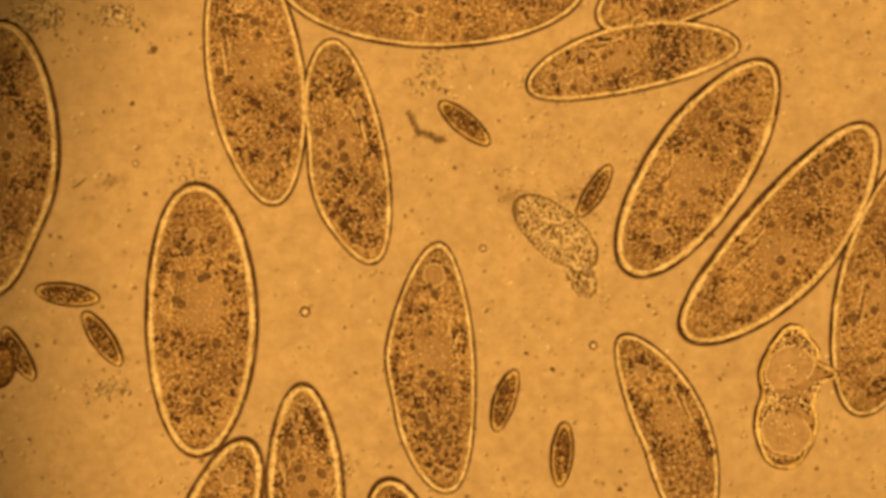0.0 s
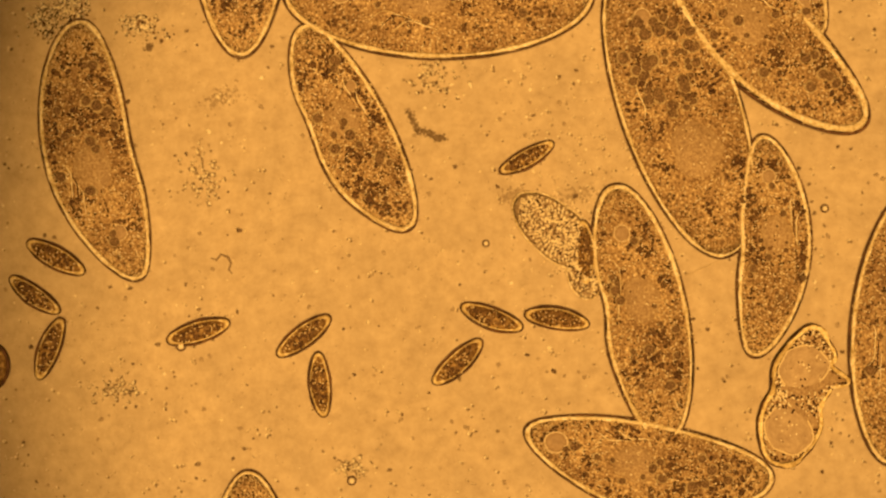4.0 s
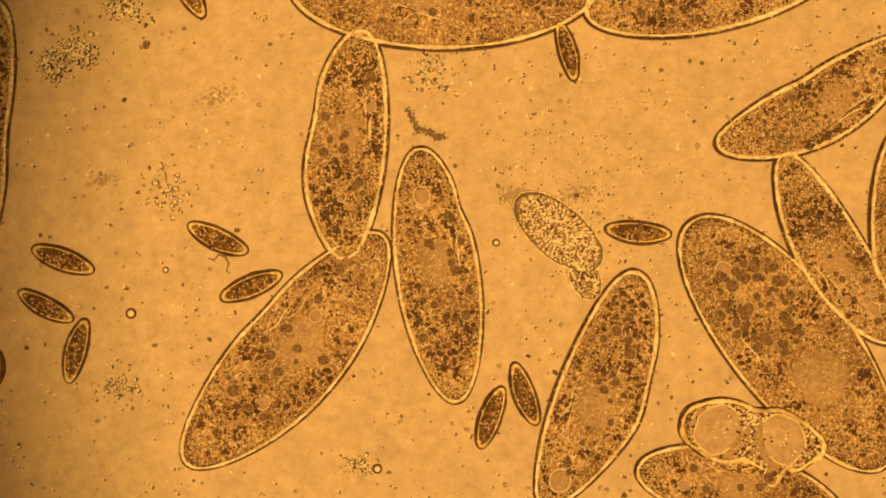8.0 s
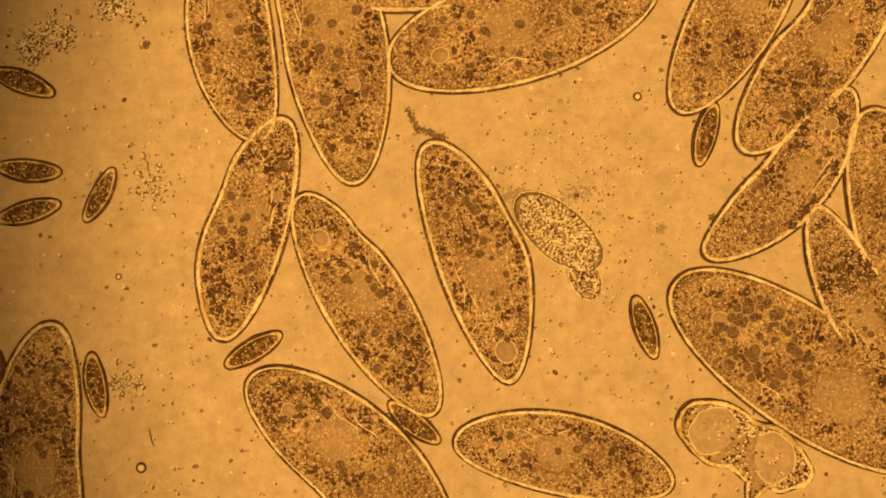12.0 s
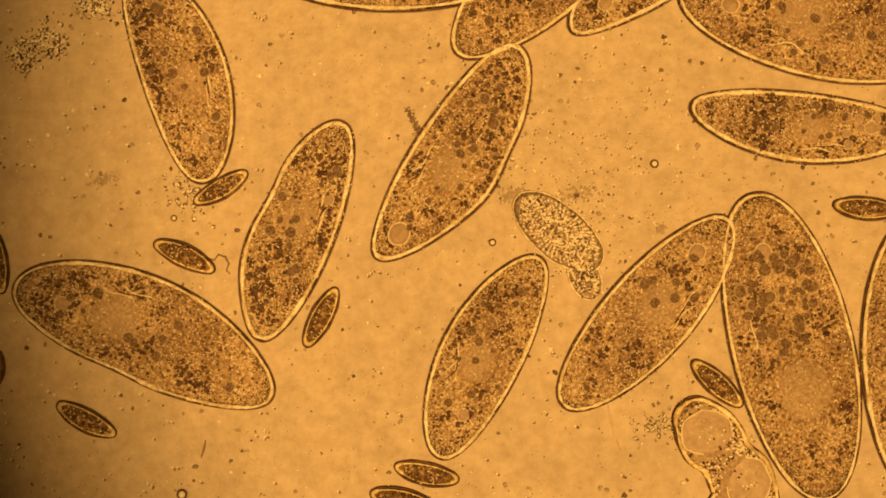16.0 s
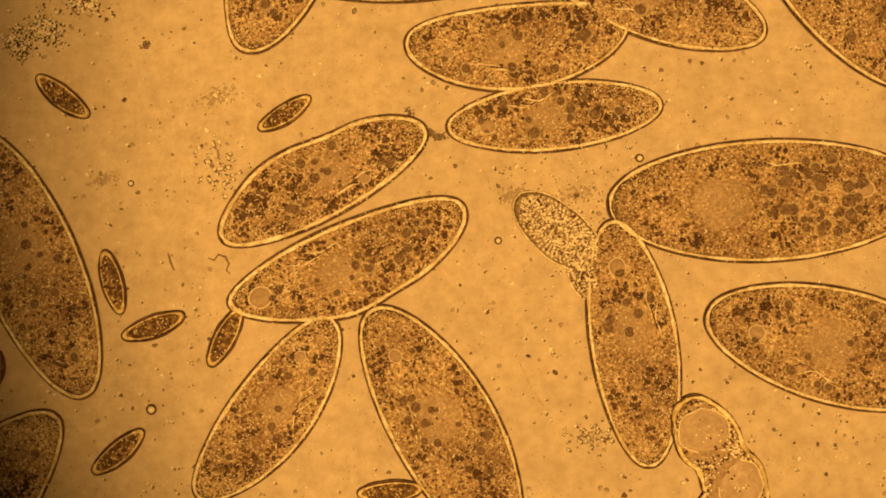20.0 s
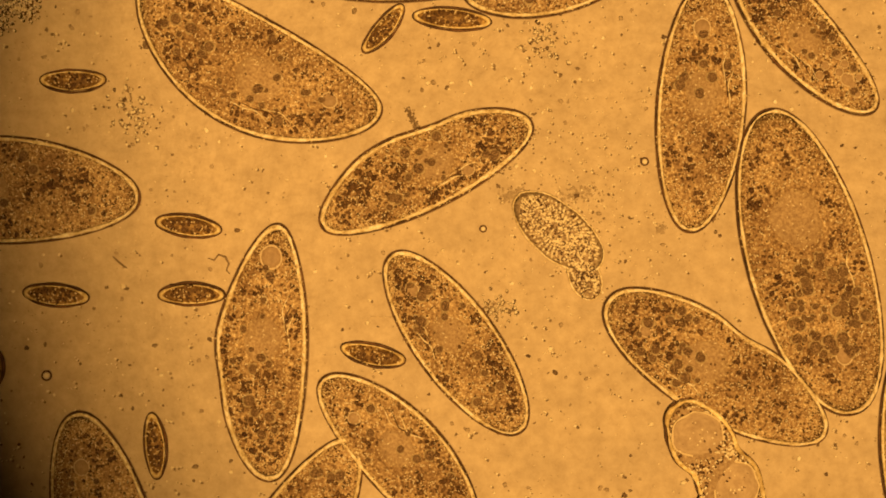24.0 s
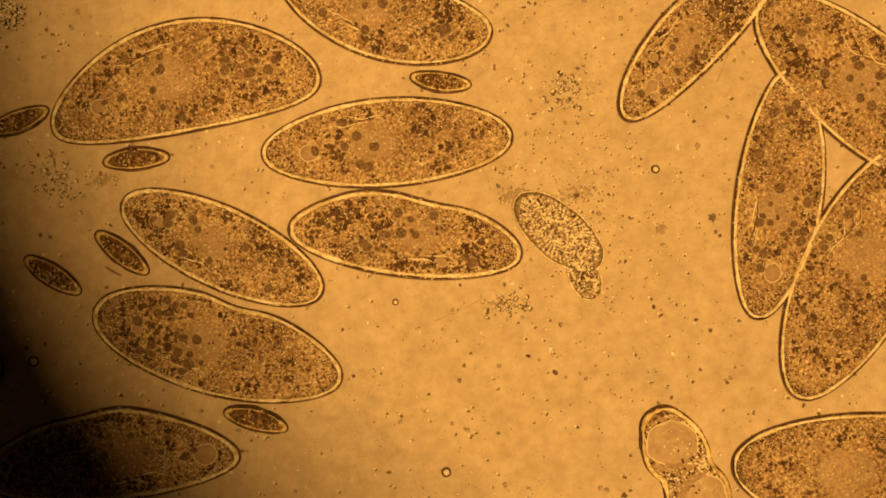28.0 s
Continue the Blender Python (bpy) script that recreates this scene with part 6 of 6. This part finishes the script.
    walk(CELLS["s13"][0], glide([(0, 0.3067, -0.2734, -60.0), (1, 0.2719, -0.2012, -60.0), (1.5, 0.2445, -0.1808, -52.0), (2, 0.1937, -0.1414, -52.0), (2.5, 0.1339, -0.0652, -35.0), (3, 0.0956, -0.0443, -75.0), (3.5, 0.1001, -0.0752, -18.0), (5.5, 0.1001, 0.0588, -3.0), (6, 0.0518, 0.0837, -22.0), (6.5, 0.0443, 0.0647, 45.0), (7, -0.0045, -0.0005, 62.0), (7.5, 0.0314, -0.0508, 125.0), (8, 0.0727, -0.1280, 110.0), (8.5, 0.0563, -0.2081, 95.0), (9, 0.0468, -0.1937, 92.0), (9.5, 0.0378, -0.2535, 92.0), (11, 0.0329, -0.3281, 92.0), (28, 0.0329, -0.3281, 92.0)]))
    walk(CELLS["s15"][0], glide([(0, 0.0876, 0.3690, -35.0), (10, 0.1076, 0.2395, -35.0), (10.5, 0.1195, 0.1554, -35.0), (11, 0.1389, 0.0926, -88.0), (11.5, 0.1569, 0.0194, -70.0), (12, 0.1783, -0.0692, -72.0), (12.5, 0.1638, -0.1006, -20.0), (14.5, 0.2121, -0.1165, 30.0), (15, 0.2271, -0.1091, -22.0), (15.5, 0.2271, -0.1076, -35.0), (16, 0.2420, -0.1190, -42.0), (16.5, 0.2455, -0.1215, -52.0), (17, 0.2196, -0.1006, -58.0), (17.5, 0.2042, -0.1165, -128.0), (18, 0.1539, -0.1564, -155.0), (18.5, 0.0812, -0.1957, -148.0), (19, -0.0020, -0.2146, -150.0), (19.5, -0.0418, -0.2584, -150.0), (21, -0.0916, -0.3281, -150.0), (28, -0.0916, -0.3281, -150.0)]))
    walk(CELLS["s16"][0], glide([(0, 0.0080, 0.3690, -35.0), (10.5, 0.0777, 0.2495, -35.0), (11, 0.1225, 0.1897, -35.0), (11.5, 0.1648, 0.1300, -35.0), (12, 0.2330, 0.1011, -105.0), (12.5, 0.2878, 0.1339, -72.0), (14.5, 0.1439, 0.0368, -38.0), (15, 0.1783, 0.0851, 42.0), (15.5, 0.2475, 0.0717, -15.0), (16, 0.3740, 0.0368, -5.0), (16.5, 0.3650, 0.0423, -88.0), (17, 0.2554, 0.1011, -165.0), (17.5, 0.2241, 0.1369, -240.0), (18, 0.1937, 0.1698, -245.0), (18.5, 0.1723, 0.2047, -250.0), (19, 0.1598, 0.2057, -260.0), (19.5, 0.1524, 0.2495, -260.0), (21, 0.1524, 0.3192, -260.0), (28, 0.1524, 0.3192, -260.0)]))
    walk(CELLS["s19"][0], glide([(0, 0.1275, 0.3192, -90.0), (2, 0.1225, 0.2594, -90.0), (2.5, 0.1275, 0.2096, -90.0), (3, 0.1215, 0.1474, -88.0), (3.5, 0.1310, 0.0687, -85.0), (5.5, 0.0304, -0.1429, -122.0), (6, -0.0219, -0.1628, -148.0), (6.5, -0.0642, -0.1668, -95.0), (7, -0.0518, -0.2111, -85.0), (7.5, -0.0468, -0.2535, -85.0), (9, -0.0418, -0.3281, -85.0), (28, -0.0418, -0.3281, -85.0)]))
    walk(CELLS["s20"][0], glide([(0, -0.1613, 0.3690, -82.0), (21, -0.1514, 0.2495, -82.0), (21.5, -0.1539, 0.1972, -82.0), (23.5, -0.0891, 0.1997, -5.0), (24, 0.0080, 0.2032, -5.0), (24.5, 0.0777, 0.2121, -20.0), (25, 0.1325, 0.2012, -30.0), (25.5, 0.1579, 0.1822, -5.0), (26, 0.1862, 0.1638, 18.0), (26.5, 0.2151, 0.1793, 50.0), (27, 0.2520, 0.2445, 60.0), (28, 0.2669, 0.3192, 60.0)]))
    walk(CELLS["vesicle"][0], glide([(0, 0.3043, -0.1303, -94.9), (1, 0.2973, -0.1301, -92.2), (2, 0.3059, -0.1331, -97.7), (3, 0.3085, -0.1286, -100.0), (3.5, 0.3099, -0.1269, -103.5), (5.5, 0.3164, -0.1486, -109.5), (6, 0.3079, -0.1540, -128.5), (6.5, 0.2999, -0.1597, -146.6), (7, 0.2879, -0.1675, -164.4), (7.5, 0.2813, -0.1625, -182.4), (8, 0.2729, -0.1646, -190.5), (9, 0.2707, -0.1658, -198.4), (10, 0.2688, -0.1670, -201.8), (11, 0.2683, -0.1681, -205.3), (12, 0.2664, -0.1739, -206.1), (12.5, 0.2639, -0.1761, -210.8), (14.5, 0.2605, -0.1824, -217.6), (15, 0.2577, -0.1825, -223.5), (16, 0.2512, -0.1868, -232.4), (17, 0.2484, -0.1889, -235.5), (18, 0.2442, -0.1876, -233.6), (19, 0.2461, -0.1879, -237.9), (21, 0.2462, -0.1868, -237.8), (23.5, 0.2414, -0.1896, -236.6), (25, 0.2425, -0.1896, -234.4), (26, 0.2431, -0.1899, -234.7), (27, 0.2293, -0.1947, -236.8), (28, 0.2162, -0.1992, -242.1)]))
    walk(CELLS["flock_a"][0], glide([(0, -0.3618, 0.2029, 0.0), (1, -0.3268, 0.2004, 0.0), (2, -0.3368, 0.2054, 0.0), (3.5, -0.3368, 0.2079, 0.0), (5.5, -0.3468, 0.1904, 0.0), (6, -0.3468, 0.1854, 0.0), (7, -0.3318, 0.1504, 0.0), (8, -0.3318, 0.1679, 0.0), (9, -0.3518, 0.1804, 0.0), (12, -0.3518, 0.1829, 0.0), (14.5, -0.3568, 0.1804, 0.0), (17, -0.3593, 0.1754, 0.0), (18, -0.3543, 0.1854, 0.0), (20, -0.3618, 0.1879, 0.0), (21, -0.3767, 0.2104, 0.0), (25, -0.3842, 0.2079, 0.0), (28, -0.3967, 0.2029, 0.0)]))
    walk(CELLS["flock_b"][0], glide([(0, -0.2893, 0.2079, 0.0), (1, -0.2718, 0.1979, 0.0), (2, -0.2743, 0.2004, 0.0), (3.5, -0.2643, 0.1954, 0.0), (5.5, -0.2818, 0.2129, 0.0), (8, -0.2818, 0.2129, 0.0), (12, -0.2893, 0.2129, 0.0), (15, -0.3043, 0.2129, 0.0), (18, -0.3093, 0.2179, 0.0), (20, -0.3168, 0.2179, 0.0), (21, -0.3318, 0.2403, 0.0), (28, -0.3418, 0.2503, 0.0)]))
    walk(CELLS["flock_c"][0], glide([(0, -0.2193, 0.0555, 0.0), (5.5, -0.2119, 0.0655, 0.0), (9, -0.2543, 0.0480, 0.0), (12, -0.2593, 0.0605, 0.0), (15, -0.2643, 0.0655, 0.0), (17, -0.1844, 0.0355, 0.0), (20, -0.1969, 0.0705, 0.0), (21, -0.2568, 0.1229, 0.0), (24, -0.2743, 0.1204, 0.0), (26, -0.2643, 0.1004, 0.0), (27, -0.2718, 0.0904, 0.0), (28, -0.3418, 0.0630, 0.0)]))
    walk(CELLS["flock_d"][0], glide([(0, -0.0919, -0.1944, 0.0), (3.5, -0.0794, -0.1944, 0.0), (5.5, -0.0819, -0.1894, 0.0), (8, -0.0744, -0.1919, 0.0), (10, -0.0869, -0.1944, 0.0), (12, -0.0720, -0.2593, 0.0), (28, -0.0420, -0.2793, 0.0)]))
    walk(CELLS["flock_e"][0], glide([(0, -0.0120, 0.1554, 0.0), (7, -0.0095, 0.1554, 0.0), (11, -0.0220, 0.1704, 0.0), (14.5, -0.0020, 0.1254, 0.0), (16, 0.0380, 0.1004, 0.0), (18, 0.1004, 0.1004, 0.0), (20, 0.1329, 0.1204, 0.0), (24, 0.0879, 0.1854, 0.0), (26, 0.1079, 0.1804, 0.0), (28, 0.1079, 0.1404, 0.0)]))
    walk(CELLS["flock_f"][0], glide([(0, -0.2968, -0.1244, 0.0), (6, -0.2893, -0.1244, 0.0), (12, -0.2843, -0.1194, 0.0), (14.5, 0.1829, -0.1669, 0.0), (15, 0.1904, -0.1494, 0.0), (18, 0.1729, -0.1769, 0.0), (20, 0.1304, -0.1669, 0.0), (21, 0.1179, -0.1669, 0.0), (23.5, 0.0680, -0.0794, 0.0), (25, 0.0180, -0.0245, 0.0), (27, 0.0430, -0.0345, 0.0), (28, 0.0580, -0.0495, 0.0)]))
    walk(CELLS["needle_a"][0], glide([(0, 0.2528, -0.0395, 15.0), (2, 0.2528, -0.0405, 10.0), (7, 0.1979, 0.0954, 50.0), (9, 0.2203, 0.1554, -60.0), (12, 0.2528, 0.0105, 62.0), (12.5, 0.2678, 0.0405, 62.0), (14.5, 0.3578, 0.1504, 62.0), (17, 0.4077, 0.1904, 60.0), (21, 0.3578, 0.2104, 20.0), (23.5, 0.2154, 0.1654, -5.0), (25, 0.1879, 0.1029, 65.0), (25.5, 0.2189, 0.1294, 62.0), (26, 0.2278, 0.1279, 65.0), (26.5, 0.2228, 0.1344, 68.0), (28, 0.2528, 0.1754, 70.0)]))
    walk(CELLS["needle_b"][0], glide([(0, 0.3578, 0.2703, -55.0), (17, 0.1204, -0.1594, -75.0), (19, 0.0754, -0.1394, -55.0), (20, 0.0779, -0.1194, -62.0), (21, 0.0730, -0.1069, -65.0), (21.5, 0.0480, -0.0844, -55.0), (24, -0.0420, -0.0595, -0.0), (27, -0.0070, -0.0420, 8.0), (28, 0.0130, -0.0545, 25.0)]))
    walk(CELLS["splinter"][0], glide([(0, -0.3218, 0.0580, 35.0), (9, -0.1219, -0.1394, 40.0), (10, -0.1469, -0.1334, 65.0), (12, -0.2578, -0.1669, -75.0), (12.5, -0.2618, -0.1694, -80.0), (14.5, -0.2243, -0.2094, -80.0), (15, -0.2009, -0.1844, 75.0), (16, -0.2119, -0.1769, 75.0), (17, -0.1994, -0.1419, 75.0), (18, -0.2029, -0.0570, -85.0), (21, -0.2593, -0.0095, -60.0), (28, -0.2918, -0.0195, -30.0)]))
    walk(CELLS["drop_a"][0], glide([(0, -0.1219, -0.0555, 0.0), (0.5, -0.1154, -0.0764, 0.0), (1, -0.1189, -0.1094, 0.0), (1.5, -0.1254, -0.1714, 0.0), (2, -0.1219, -0.2293, 0.0), (5.5, -0.3328, 0.0395, 0.0), (6, -0.3418, 0.0480, 0.0), (7, -0.3003, 0.0155, 0.0), (8, -0.2758, -0.0570, 0.0), (9, -0.2268, -0.1594, 0.0), (10, -0.2358, -0.1569, 0.0), (11, -0.2668, -0.1594, 0.0), (12, -0.2668, -0.1934, 0.0), (14.5, -0.2418, -0.2593, 0.0), (16, -0.2308, -0.2169, 0.0), (17, -0.2119, -0.2019, 0.0), (18, -0.2019, -0.1684, 0.0), (19, -0.2343, -0.1269, 0.0), (20, -0.2578, -0.1419, 0.0), (21, -0.2518, -0.1784, 0.0), (21.5, -0.2508, -0.1744, 0.0), (23.5, -0.3418, -0.0979, 0.0), (24, -0.3503, -0.1119, 0.0), (25, -0.3478, -0.0844, 0.0), (28, -0.3618, -0.0994, 0.0)]))
    walk(CELLS["drop_b"][0], glide([(0, 0.0355, 0.0005, 0.0), (5.5, 0.0405, 0.0055, 0.0), (8, 0.0470, 0.0055, 0.0), (12, 0.0580, 0.0055, 0.0), (12.5, 0.0580, 0.0055, 0.0), (15, 0.0430, 0.0055, 0.0), (18, 0.0470, 0.0070, 0.0), (21, 0.0490, 0.0080, 0.0), (25, 0.0330, 0.0195, 0.0), (26, 0.0355, 0.0165, 0.0), (28, 0.0520, 0.0005, 0.0)]))
    walk(CELLS["drop_c"][0], glide([(0, 0.1329, -0.0854, 0.0), (0.5, 0.1679, -0.0420, 0.0), (1, 0.1579, 0.0155, 0.0), (2, 0.2518, -0.0095, 0.0), (3, 0.2903, 0.0115, 0.0), (3.5, 0.3178, 0.0140, 0.0), (5.5, 0.3543, 0.1429, 0.0), (7, 0.3328, 0.1554, 0.0), (8, 0.3228, 0.2403, 0.0), (11, 0.2803, 0.1904, 0.0), (12.5, 0.1404, 0.1094, 0.0), (14.5, 0.2453, 0.0754, 0.0), (16, 0.1869, 0.0754, 0.0), (20, 0.1739, 0.0804, 0.0), (28, 0.1879, 0.0705, 0.0)]))
    walk(CELLS["drop_d"][0], glide([(0, -0.0420, -0.2593, 0.0), (5.5, -0.0859, -0.2004, 0.0), (6, -0.0844, -0.2009, 0.0), (7, -0.0695, -0.2069, 0.0), (8, -0.0580, -0.1944, 0.0), (9, -0.0570, -0.1919, 0.0), (10, -0.0784, -0.2134, 0.0), (12, -0.0720, -0.2593, 0.0), (28, 0.0030, -0.1974, 0.0)]))
    walk(CELLS["drop_e"][0], glide([(0, -0.2718, 0.0754, 0.0), (6, -0.2778, 0.0645, 0.0), (7, -0.2668, 0.0345, 0.0), (8, -0.2453, -0.0185, 0.0), (9, -0.1694, -0.1094, 0.0), (10, -0.1819, -0.0520, 0.0), (11, -0.2658, -0.0075, 0.0), (12, -0.2868, -0.0245, 0.0), (12.5, -0.3143, -0.0185, 0.0), (15, -0.2378, 0.0305, 0.0), (18, -0.2418, 0.0180, 0.0), (21, -0.2868, 0.0720, 0.0), (25, -0.2029, -0.0530, 0.0), (28, -0.0420, -0.0470, 0.0)]))
    walk(CELLS["drop_f"][0], glide([(0, 0.4577, 0.0705, 0.0), (28, 0.4577, 0.0605, 0.0)]))
    up = LAMP[2] / (LAMP[2] - RING_Z)
    # rows: where the middle of the lit round lies on the glass
    walk(diaphragm, [(t, pose((x + (up - 1) * LAMP[0]) / up, (y + (up - 1) * LAMP[1]) / up, 0)) for t, x, y in ((0, 0.407, -0.070), (5.5, 0.422, -0.050), (12, 0.448, 0.031), (17, 0.458, 0.121), (21, 0.448, 0.145), (24, 0.457, 0.180), (25, 0.452, 0.165), (26, 0.451, 0.165), (27, 0.456, 0.205), (27.5, 0.458, 0.290), (28, 0.443, 0.362))])


motions()
